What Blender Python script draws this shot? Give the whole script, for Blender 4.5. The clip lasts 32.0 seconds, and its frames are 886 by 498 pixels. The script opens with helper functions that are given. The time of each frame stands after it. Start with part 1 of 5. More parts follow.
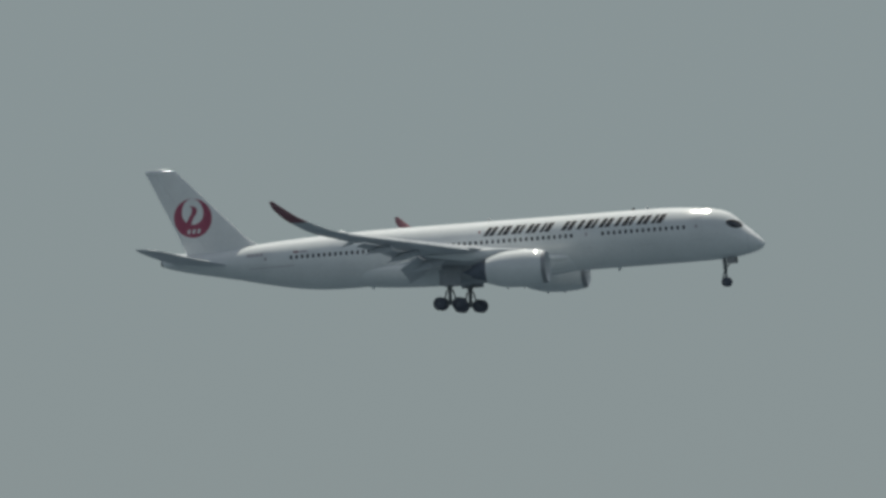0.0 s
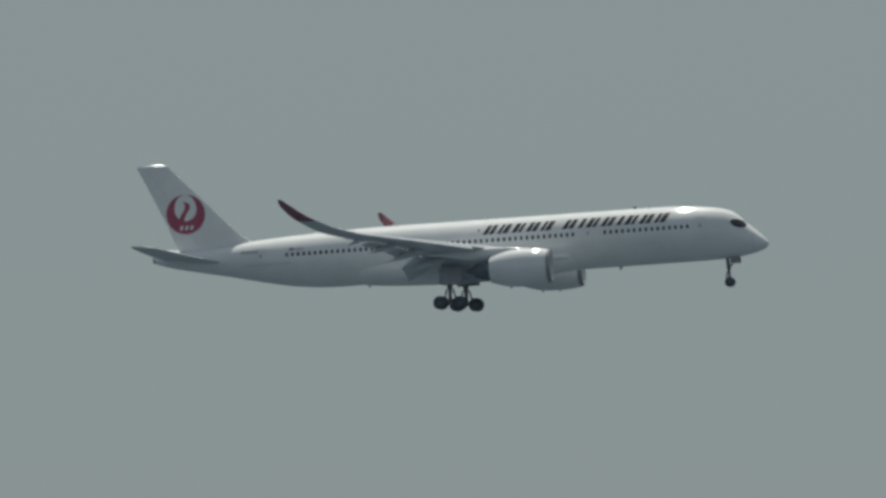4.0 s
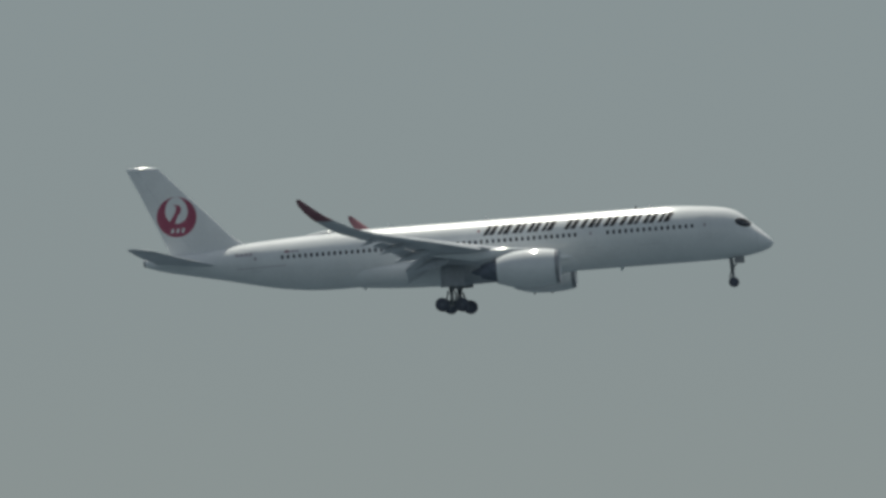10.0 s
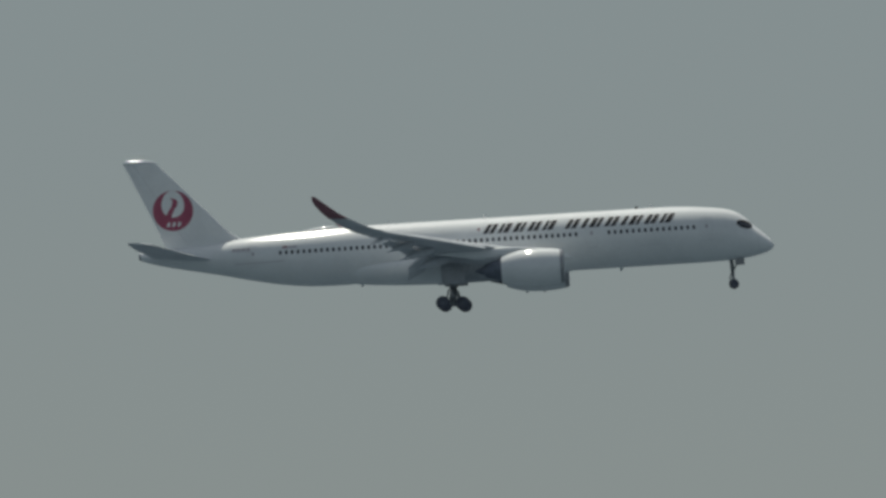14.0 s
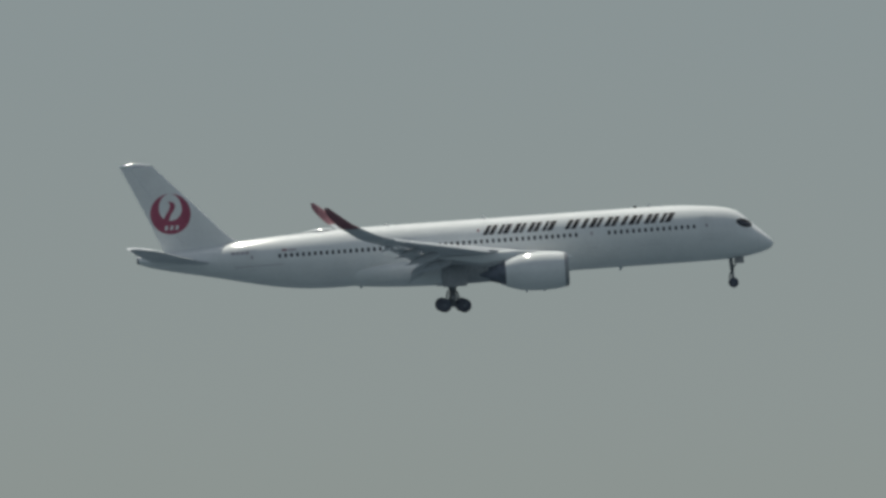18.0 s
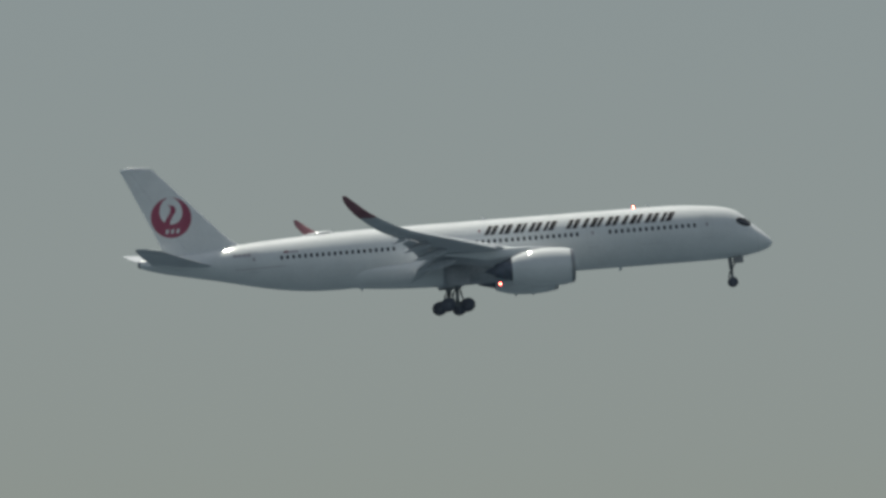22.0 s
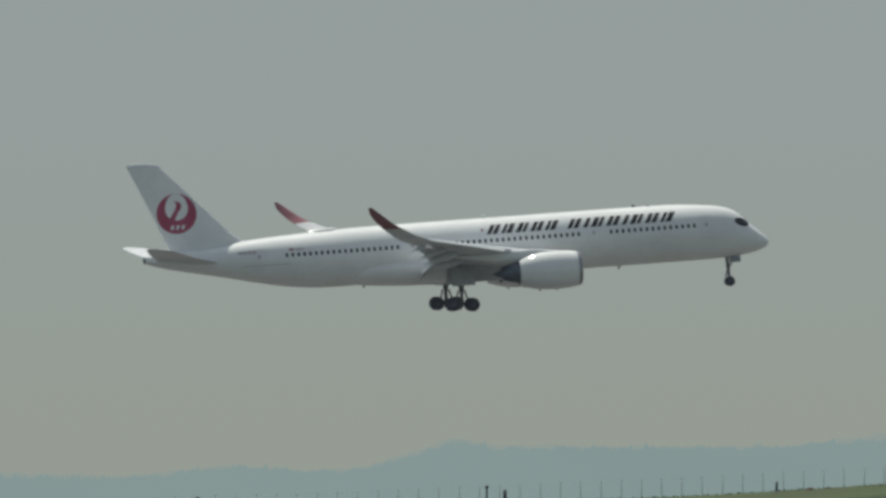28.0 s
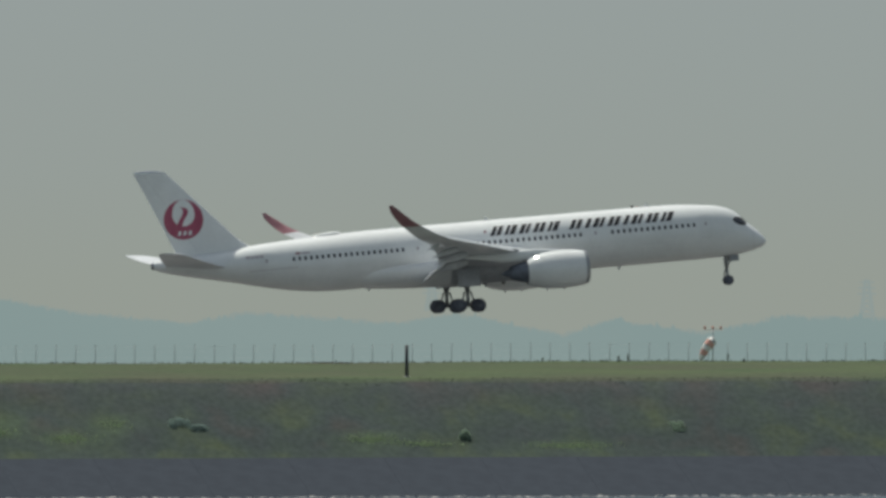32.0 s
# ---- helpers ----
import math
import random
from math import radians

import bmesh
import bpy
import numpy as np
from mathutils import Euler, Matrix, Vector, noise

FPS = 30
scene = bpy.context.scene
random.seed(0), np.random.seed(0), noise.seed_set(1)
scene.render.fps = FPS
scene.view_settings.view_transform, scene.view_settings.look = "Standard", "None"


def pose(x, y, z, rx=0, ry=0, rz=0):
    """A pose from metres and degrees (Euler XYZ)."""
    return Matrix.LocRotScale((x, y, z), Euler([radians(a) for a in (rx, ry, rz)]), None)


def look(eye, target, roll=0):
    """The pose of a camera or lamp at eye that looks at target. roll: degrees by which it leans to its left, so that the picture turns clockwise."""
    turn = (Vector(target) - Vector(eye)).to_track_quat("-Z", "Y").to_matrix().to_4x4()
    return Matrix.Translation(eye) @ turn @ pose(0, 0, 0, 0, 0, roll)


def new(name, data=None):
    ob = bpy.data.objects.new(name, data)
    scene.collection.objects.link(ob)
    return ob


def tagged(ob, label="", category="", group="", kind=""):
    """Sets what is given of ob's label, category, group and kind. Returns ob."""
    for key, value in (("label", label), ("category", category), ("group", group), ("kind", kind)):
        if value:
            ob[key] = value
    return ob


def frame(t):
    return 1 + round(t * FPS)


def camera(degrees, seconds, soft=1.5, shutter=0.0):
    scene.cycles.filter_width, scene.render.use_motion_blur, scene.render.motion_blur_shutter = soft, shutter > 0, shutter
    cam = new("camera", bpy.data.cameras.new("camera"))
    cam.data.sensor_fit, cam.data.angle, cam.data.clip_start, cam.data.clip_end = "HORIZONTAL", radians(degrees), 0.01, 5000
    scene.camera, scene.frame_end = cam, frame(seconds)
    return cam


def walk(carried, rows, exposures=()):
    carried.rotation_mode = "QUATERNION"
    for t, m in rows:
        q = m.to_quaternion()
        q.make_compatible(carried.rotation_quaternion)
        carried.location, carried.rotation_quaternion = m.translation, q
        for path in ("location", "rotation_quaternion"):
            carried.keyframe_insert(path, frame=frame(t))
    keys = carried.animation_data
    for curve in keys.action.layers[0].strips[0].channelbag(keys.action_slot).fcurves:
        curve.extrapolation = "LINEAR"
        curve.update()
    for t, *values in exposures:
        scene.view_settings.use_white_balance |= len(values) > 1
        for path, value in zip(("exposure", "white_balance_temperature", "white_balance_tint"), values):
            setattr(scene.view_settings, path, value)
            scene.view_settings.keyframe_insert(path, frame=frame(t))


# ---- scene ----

HFOV = 1.13275
EYE = 9.7
ROLL = 0.2  # the camera leans a little to its right
cam = camera(HFOV, 32.0, soft=3.2)

# seconds, camera bearing and elevation (degrees), aircraft yaw, pitch, roll (degrees), aircraft x, y, z (metres)
FLIGHT = [
    (0.0, -13.9166, 1.3444, 2.179, 4.032, -0.135, -1141.80, 4615.68, 120.23),
    (0.5, -13.5090, 1.3293, 2.075, 4.133, -0.092, -1107.20, 4616.32, 118.75),
    (1.0, -13.1003, 1.3131, 1.971, 4.103, -0.085, -1072.60, 4616.91, 117.26),
    (1.5, -12.6905, 1.2971, 1.869, 4.099, -0.120, -1038.00, 4617.43, 115.77),
    (2.0, -12.2790, 1.2816, 1.769, 4.157, -0.065, -1003.40, 4617.90, 114.28),
    (2.5, -11.8680, 1.2646, 1.673, 4.120, -0.110, -968.80, 4618.31, 112.80),
    (3.0, -11.4549, 1.2482, 1.580, 4.040, -0.079, -934.20, 4618.66, 111.31),
    (3.5, -11.0412, 1.2307, 1.490, 3.995, -0.065, -899.60, 4618.95, 109.82),
    (5.5, -9.3744, 1.1602, 1.186, 3.078, 0.366, -761.20, 4619.52, 103.87),
    (6.0, -8.9565, 1.1434, 1.141, 3.120, 0.277, -726.60, 4619.51, 102.39),
    (6.5, -8.5369, 1.1269, 1.102, 3.321, 0.127, -692.00, 4619.44, 100.90),
    (7.0, -8.1175, 1.1111, 1.070, 3.539, 0.082, -657.40, 4619.32, 99.41),
    (7.5, -7.6959, 1.0946, 1.045, 3.752, 0.120, -622.80, 4619.13, 97.93),
    (8.0, -7.2742, 1.0785, 1.024, 3.868, 0.163, -588.20, 4618.89, 96.44),
    (8.5, -6.8523, 1.0610, 1.009, 3.904, 0.232, -553.60, 4618.59, 94.95),
    (9.0, -6.4287, 1.0441, 0.998, 3.990, 0.091, -519.00, 4618.22, 93.46),
    (9.5, -6.0051, 1.0274, 0.991, 4.102, -0.274, -484.40, 4617.80, 91.98),
    (10.0, -5.5803, 1.0101, 0.988, 4.266, -0.472, -449.80, 4617.32, 90.49),
    (10.5, -5.1546, 0.9928, 0.983, 4.267, -0.749, -415.16, 4616.78, 88.97),
    (11.0, -4.7286, 0.9733, 0.976, 4.223, -0.868, -380.52, 4616.18, 87.45),
    (11.5, -4.3011, 0.9567, 0.964, 4.312, -0.817, -345.87, 4615.52, 85.93),
    (12.0, -3.8739, 0.9390, 0.943, 4.373, -0.703, -311.23, 4614.81, 84.41),
    (12.5, -3.4454, 0.9198, 0.913, 4.182, -0.673, -276.59, 4614.03, 82.88),
    (13.0, -3.0163, 0.9004, 0.874, 3.927, -0.613, -241.95, 4613.19, 81.37),
    (13.5, -2.5874, 0.8802, 0.825, 3.651, -0.520, -207.31, 4612.30, 79.84),
    (14.0, -2.1582, 0.8616, 0.767, 3.522, -0.327, -172.66, 4611.34, 78.32),
    (14.5, -1.7282, 0.8428, 0.700, 3.422, 0.009, -138.02, 4610.33, 76.81),
    (16.5, -0.0063, 0.7683, 0.285, 3.636, 1.223, 0.55, 4605.68, 70.72),
    (17.0, 0.4247, 0.7504, 0.203, 3.818, 1.290, 35.19, 4604.37, 69.20),
    (17.5, 0.8562, 0.7324, 0.128, 3.975, 1.284, 69.83, 4603.00, 67.68),
    (18.0, 1.2884, 0.7135, 0.060, 4.058, 1.207, 104.47, 4601.57, 66.16),
    (18.5, 1.7198, 0.6960, 0.004, 4.253, 1.015, 139.11, 4600.08, 64.64),
    (19.0, 2.1512, 0.6774, -0.039, 4.368, 0.727, 173.75, 4598.53, 63.12),
    (19.5, 2.5833, 0.6590, -0.066, 4.501, 0.341, 208.40, 4596.93, 61.59),
    (20.0, 3.0147, 0.6410, -0.076, 4.630, -0.237, 243.04, 4595.26, 60.08),
    (20.5, 3.4468, 0.6220, -0.068, 4.654, -0.696, 277.68, 4593.54, 58.56),
    (21.0, 3.8787, 0.6032, -0.047, 4.649, -1.034, 312.32, 4591.75, 57.03),
    (21.5, 4.3107, 0.5848, -0.022, 4.650, -1.296, 346.97, 4589.91, 55.52),
    (22.0, 4.7423, 0.5642, -0.002, 4.506, -1.578, 381.61, 4588.00, 54.00),
    (22.5, 5.1739, 0.5449, 0.004, 4.379, -1.697, 416.25, 4586.04, 52.47),
    (23.0, 5.6051, 0.5259, -0.012, 4.380, -1.531, 450.90, 4584.02, 50.95),
    (23.5, 6.0365, 0.5069, -0.055, 4.477, -0.960, 485.54, 4581.94, 49.43),
    (24.0, 6.4678, 0.4878, -0.125, 4.521, -0.409, 520.18, 4579.80, 47.91),
    (24.5, 6.8982, 0.4694, -0.218, 4.532, -0.102, 554.83, 4577.60, 46.39),
    (25.0, 7.3289, 0.4500, -0.328, 4.483, 0.054, 589.47, 4575.34, 44.87),
    (25.5, 7.7597, 0.4299, -0.448, 4.333, 0.192, 624.11, 4573.02, 43.35),
    (27.5, 9.4755, 0.3511, -1.079, 4.077, 1.255, 762.69, 4563.16, 37.26),
    (28.0, 9.8981, 0.3338, -1.160, 4.163, 0.908, 796.91, 4560.55, 35.89),
    (28.5, 10.3207, 0.3164, -1.227, 4.231, 0.699, 831.21, 4557.87, 34.44),
    (29.0, 10.7433, 0.2991, -1.277, 4.220, 0.597, 865.51, 4555.14, 33.07),
    (29.5, 11.1660, 0.2825, -1.310, 4.144, 0.361, 899.79, 4552.35, 31.78),
    (30.0, 11.5886, 0.2637, -1.329, 3.963, -0.049, 934.20, 4549.50, 30.30),
    (30.5, 12.0120, 0.2442, -1.336, 3.806, -0.477, 968.64, 4546.59, 28.84),
    (31.0, 12.4339, 0.2261, -1.335, 3.878, -0.755, 1003.11, 4543.62, 27.35),
    (31.5, 12.8565, 0.2073, -1.331, 4.242, -0.787, 1037.67, 4540.59, 25.71),
    (32.0, 13.2762, 0.1914, -1.324, 4.817, -0.429, 1072.08, 4537.50, 24.24),
]


def flight_rows():
    for t, bear, elev, yaw, pitch, roll, x, y, z in FLIGHT:
        m = pose(x, y, z, roll, ROLL - pitch, yaw) @ Matrix.Translation((0, 0, 0.78))
        yield t, pose(0, 0, EYE, 90 + elev, 0, -bear) @ pose(0, 0, 0, 0, 0, -ROLL), m


walk(cam, [(t, c) for t, c, _ in flight_rows()], exposures=[(0.0, 0.06), (4.0, 0.05), (9.0, 0.05), (11.0, 0.02), (13.0, 0.0), (14.0, -0.04), (16.5, 0.04), (18.0, 0.07), (20.0, 0.03), (22.0, 0.08), (24.0, 0.15), (25.0, 0.17), (28.0, 0.265), (32.0, 0.27)])

# ---- light: hazy summer sky, high sun beyond the aircraft ----
SUN_DIR = Vector((-0.1305, 0.472, 0.872)).normalized()
world = bpy.data.worlds.new("hazy_sky")
scene.world = world
world.use_nodes = True
wt = world.node_tree
wt.nodes.clear()
sky = wt.nodes.new("ShaderNodeTexSky")
sky.sky_type = "NISHITA"
sky.sun_disc = False
sky.sun_elevation = math.asin(SUN_DIR.z)
sky.sun_rotation = math.atan2(SUN_DIR.x, SUN_DIR.y)
sky.air_density, sky.dust_density, sky.ozone_density = 1.0, 2.0, 1.5
SKY_STRENGTH = 0.076
coord = wt.nodes.new("ShaderNodeTexCoord")
sep = wt.nodes.new("ShaderNodeSeparateXYZ")
wt.links.new(coord.outputs["Generated"], sep.inputs[0])
# haze thins out upwards: full at the horizon, gone at about 30 degrees
haze_fac = wt.nodes.new("ShaderNodeMapRange")
haze_fac.interpolation_type = "SMOOTHSTEP"
haze_fac.inputs["From Min"].default_value, haze_fac.inputs["From Max"].default_value = 0.03, 0.5
haze_fac.inputs["To Min"].default_value, haze_fac.inputs["To Max"].default_value = 1.0, 0.0
wt.links.new(sep.outputs["Z"], haze_fac.inputs["Value"])
# the lowest haze is thicker and yellower
low = wt.nodes.new("ShaderNodeValToRGB")
low.color_ramp.elements[0].position, low.color_ramp.elements[0].color = 0.0, (0.250, 0.273, 0.240, 1)
low.color_ramp.elements[1].position, low.color_ramp.elements[1].color = 1.0, (0.238, 0.284, 0.292, 1)
for p_, c_ in ((0.1, (0.250, 0.275, 0.245, 1)), (0.2, (0.249, 0.279, 0.262, 1)), (0.35, (0.250, 0.284, 0.277, 1)), (0.65, (0.240, 0.281, 0.285, 1))):
    el = low.color_ramp.elements.new(p_)
    el.color = c_
band = wt.nodes.new("ShaderNodeMapRange")
band.inputs["From Min"].default_value, band.inputs["From Max"].default_value = 0.0, 0.026
wt.links.new(sep.outputs["Z"], band.inputs["Value"])
wt.links.new(band.outputs[0], low.inputs[0])
scale = wt.nodes.new("ShaderNodeVectorMath")
scale.operation = "SCALE"
scale.inputs["Scale"].default_value = SKY_STRENGTH
# thick summer haze takes most of the blue out of the sky
pale = wt.nodes.new("ShaderNodeHueSaturation")
pale.inputs["Saturation"].default_value = 0.42
wt.links.new(sky.outputs[0], pale.inputs["Color"])
# and leaves it a faint grey-green
tint = wt.nodes.new("ShaderNodeVectorMath")
tint.operation = "MULTIPLY"
tint.inputs[1].default_value = (0.93, 1.0, 0.98)
wt.links.new(pale.outputs[0], tint.inputs[0])
wt.links.new(tint.outputs[0], scale.inputs[0])
mix = wt.nodes.new("ShaderNodeMix")
mix.data_type = "RGBA"
wt.links.new(haze_fac.outputs[0], mix.inputs["Factor"])
wt.links.new(scale.outputs[0], mix.inputs[6])
wt.links.new(low.outputs[0], mix.inputs[7])
bg = wt.nodes.new("ShaderNodeBackground")
wt.links.new(mix.outputs[2], bg.inputs["Color"])
bg.inputs["Strength"].default_value = 1.0
wout = wt.nodes.new("ShaderNodeOutputWorld")
wt.links.new(bg.outputs[0], wout.inputs[0])

sun_data = bpy.data.lights.new("sun", "SUN")
sun_data.energy, sun_data.angle, sun_data.color = 3.05, radians(0.53), (1.0, 0.965, 0.84)
sun = new("sun", sun_data)
sun.matrix_world = look(SUN_DIR * 500, (0, 0, 0))


# ---- materials ----
def material(name, colour, rough=0.5, metal=0.0, coat=0.0, coat_rough=0.05, var=0.08, scale_big=1.0, scale_small=12.0, bump=0.0, second=None, ior=1.45, random_amount=0.0, spec=0.5, brushed=0.0):
    m = bpy.data.materials.new(name)
    m.use_nodes = True
    t = m.node_tree
    b = t.nodes["Principled BSDF"]
    b.inputs["Roughness"].default_value = rough
    b.inputs["Metallic"].default_value = metal
    b.inputs["IOR"].default_value = ior
    b.inputs["Specular IOR Level"].default_value = spec
    b.inputs["Coat Weight"].default_value = coat
    b.inputs["Coat Roughness"].default_value = coat_rough
    if brushed:
        # lacquer polished round the hull: glints stretch across its curve
        b.inputs["Anisotropic"].default_value = brushed
        tg = t.nodes.new("ShaderNodeTangent")
        tg.direction_type, tg.axis = "RADIAL", "X"
        t.links.new(tg.outputs[0], b.inputs["Tangent"])
    tc = t.nodes.new("ShaderNodeTexCoord")
    n1 = t.nodes.new("ShaderNodeTexNoise")
    n1.inputs["Scale"].default_value = scale_big
    n1.inputs["Detail"].default_value = 4
    n2 = t.nodes.new("ShaderNodeTexNoise")
    n2.inputs["Scale"].default_value = scale_small
    n2.inputs["Detail"].default_value = 3
    for n in (n1, n2):
        t.links.new(tc.outputs["Object"], n.inputs["Vector"])
    ramp = t.nodes.new("ShaderNodeValToRGB")
    dark = second if second else tuple(c * (1 - var) for c in colour)
    lite = colour if second else tuple(min(1, c * (1 + var)) for c in colour)
    ramp.color_ramp.elements[0].position, ramp.color_ramp.elements[0].color = 0.38, (*dark, 1)
    ramp.color_ramp.elements[1].position, ramp.color_ramp.elements[1].color = 0.62, (*lite, 1)
    t.links.new(n1.outputs["Fac"], ramp.inputs[0])
    hsv = t.nodes.new("ShaderNodeHueSaturation")
    mr = t.nodes.new("ShaderNodeMapRange")
    mr.inputs["From Min"].default_value, mr.inputs["From Max"].default_value = 0.3, 0.7
    mr.inputs["To Min"].default_value, mr.inputs["To Max"].default_value = 1 - var, 1 + var
    t.links.new(n2.outputs["Fac"], mr.inputs["Value"])
    value = mr.outputs[0]
    if random_amount:
        oi = t.nodes.new("ShaderNodeObjectInfo")
        r2 = t.nodes.new("ShaderNodeMapRange")
        r2.inputs["To Min"].default_value, r2.inputs["To Max"].default_value = 1 - random_amount, 1 + random_amount
        t.links.new(oi.outputs["Random"], r2.inputs["Value"])
        mul = t.nodes.new("ShaderNodeMath")
        mul.operation = "MULTIPLY"
        t.links.new(value, mul.inputs[0])
        t.links.new(r2.outputs[0], mul.inputs[1])
        value = mul.outputs[0]
    t.links.new(value, hsv.inputs["Value"])
    t.links.new(ramp.outputs[0], hsv.inputs["Color"])
    t.links.new(hsv.outputs[0], b.inputs["Base Color"])
    if bump:
        bp = t.nodes.new("ShaderNodeBump")
        bp.inputs["Strength"].default_value = bump
        bp.inputs["Distance"].default_value = 0.1
        t.links.new(n2.outputs["Fac"], bp.inputs["Height"])
        t.links.new(bp.outputs[0], b.inputs["Normal"])
    return m


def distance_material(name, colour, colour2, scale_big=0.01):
    """Far land with its haze put into the emission colour: a plain, faintly mottled glow."""
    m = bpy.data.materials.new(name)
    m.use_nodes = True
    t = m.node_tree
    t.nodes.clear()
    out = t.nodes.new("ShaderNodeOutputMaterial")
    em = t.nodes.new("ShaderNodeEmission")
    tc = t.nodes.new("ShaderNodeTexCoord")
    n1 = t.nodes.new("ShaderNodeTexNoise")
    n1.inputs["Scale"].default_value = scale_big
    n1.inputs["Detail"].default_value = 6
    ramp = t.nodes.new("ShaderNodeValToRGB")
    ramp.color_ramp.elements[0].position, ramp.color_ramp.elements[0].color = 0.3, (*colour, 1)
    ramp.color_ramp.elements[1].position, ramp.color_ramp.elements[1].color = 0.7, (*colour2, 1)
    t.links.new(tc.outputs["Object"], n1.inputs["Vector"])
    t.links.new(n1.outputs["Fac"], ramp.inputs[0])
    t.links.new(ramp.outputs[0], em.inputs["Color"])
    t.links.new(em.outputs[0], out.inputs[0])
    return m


M_WHITE = material("white_aircraft_paint", (0.805, 0.825, 0.832), 0.125, spec=0.8, ior=1.5, brushed=0.95, var=0.025, scale_big=0.35, scale_small=3.0)
M_GREY = material("grey_wing_paint", (0.60, 0.62, 0.65), 0.55, coat=0.5, coat_rough=0.06, spec=0.0, var=0.06, scale_big=0.4, scale_small=4.0)
# both reds paled for haze; the second copy is dulled for shade too
M_RED = material("red_livery_paint", (0.40, 0.105, 0.165), 0.5, spec=0.3, var=0.05)
M_TIP = material("shaded_hazed_red_paint", (0.30, 0.155, 0.178), 0.5, coat=0.3, coat_rough=0.08, spec=0.0, var=0.06)
M_BLACK = material("black_livery_paint", (0.030, 0.030, 0.036), 0.6, spec=0.2, var=0.05)
M_GLASS = material("dark_window_glass", (0.07, 0.08, 0.10), 0.06, var=0.05, ior=1.5)
M_CABIN = material("cabin_window_glass", (0.045, 0.053, 0.068), 0.2, var=0.1, random_amount=0.35)
# white belly under the wings: its shade is put into this grey
M_UNDERSHADE = material("underwing_shade_grey", (0.40, 0.42, 0.45), 0.6, spec=0.15, var=0.12, scale_big=0.6, scale_small=4.0)
M_JOINT = material("grey_panel_joint", (0.62, 0.63, 0.65), 0.6, spec=0.2, var=0.05)
M_TIPCAP = material("polished_fin_tip", (0.72, 0.73, 0.75), 0.22, metal=0.75, var=0.03)
M_MARK = material("faded_mauve_marking", (0.45, 0.42, 0.45), 0.6, spec=0.1, var=0.05)
# black rubber lightened and blued: haze is put into its colour
M_TYRE = material("hazed_tyre_rubber", (0.098, 0.108, 0.138), 0.8, var=0.15)
M_STEEL = material("grey_gear_metal", (0.28, 0.29, 0.30), 0.4, metal=0.5, var=0.1)
M_RIM = material("grey_wheel_rim", (0.26, 0.27, 0.30), 0.5, metal=0.3, var=0.1)
M_LIP = material("bright_intake_metal", (0.34, 0.35, 0.37), 0.4, metal=0.7, var=0.04)
# exhaust metal carries the same bluish haze in its colour
M_HOT = material("dark_exhaust_metal", (0.15, 0.17, 0.21), 0.5, metal=0.4, var=0.2)
M_FAN = material("dark_fan_blades", (0.04, 0.042, 0.05), 0.35, metal=0.7, var=0.2)
M_BEACON = material("matt_black_hood", (0.004, 0.004, 0.004), 1.0, spec=0.0, var=0.1)


M_FLASH = bpy.data.materials.new("red_beacon_light")
M_FLASH.use_nodes = True
M_FLASH.node_tree.nodes["Principled BSDF"].inputs["Emission Color"].default_value = (1.0, 0.07, 0.05, 1)
M_FLASH.node_tree.nodes["Principled BSDF"].inputs["Emission Strength"].default_value = 130.0


# ---- mesh helpers ----
def part(name, bm, mat, parent, label=""):
    me = bpy.data.meshes.new(name)
    bm.normal_update()
    bm.to_mesh(me)
    bm.free()
    me.materials.append(mat)
    ob = new(name, me)
    ob.parent = parent
    if label:
        tagged(ob, label)
    return ob


def smooth(bm, angle=0.7):
    for f in bm.faces:
        f.smooth = True
    for e in bm.edges:
        if len(e.link_faces) == 2 and e.calc_face_angle(0) > angle:
            e.smooth = False
    return bm


def loft(rings, closed=True, caps=True):
    bm = bmesh.new()
    vs = [[bm.verts.new(p) for p in r] for r in rings]
    n = len(rings[0])
    for a, b in zip(vs, vs[1:]):
        for i in range(n if closed else n - 1):
            j = (i + 1) % n
            bm.faces.new((a[i], a[j], b[j], b[i]))
    if caps and closed:
        bm.faces.new(vs[0][::-1])
        bm.faces.new(vs[-1])
    bmesh.ops.recalc_face_normals(bm, faces=bm.faces)
    return smooth(bm)


def box(bm, x0, x1, y0, y1, z0, z1, m=None):
    vs = [bm.verts.new((m or Matrix()) @ Vector(p)) for p in ((x0, y0, z0), (x1, y0, z0), (x1, y1, z0), (x0, y1, z0), (x0, y0, z1), (x1, y0, z1), (x1, y1, z1), (x0, y1, z1))]
    for f in ((3, 2, 1, 0), (4, 5, 6, 7), (0, 1, 5, 4), (1, 2, 6, 5), (2, 3, 7, 6), (3, 0, 4, 7)):
        bm.faces.new([vs[i] for i in f])
    return bm


def rod(bm, a, b, r0, r1=None, n=12):
    a, b = Vector(a), Vector(b)
    q = (b - a).to_track_quat("Z", "Y")
    r1 = r0 if r1 is None else r1
    rings = []
    for c, r in ((a, r0), (b, r1)):
        rings.append([bm.verts.new(c + q @ Vector((r * math.cos(2 * math.pi * i / n), r * math.sin(2 * math.pi * i / n), 0))) for i in range(n)])
    for i in range(n):
        j = (i + 1) % n
        f = bm.faces.new((rings[0][i], rings[0][j], rings[1][j], rings[1][i]))
        f.smooth = True
    bm.faces.new(rings[0][::-1])
    bm.faces.new(rings[1])
    return bm


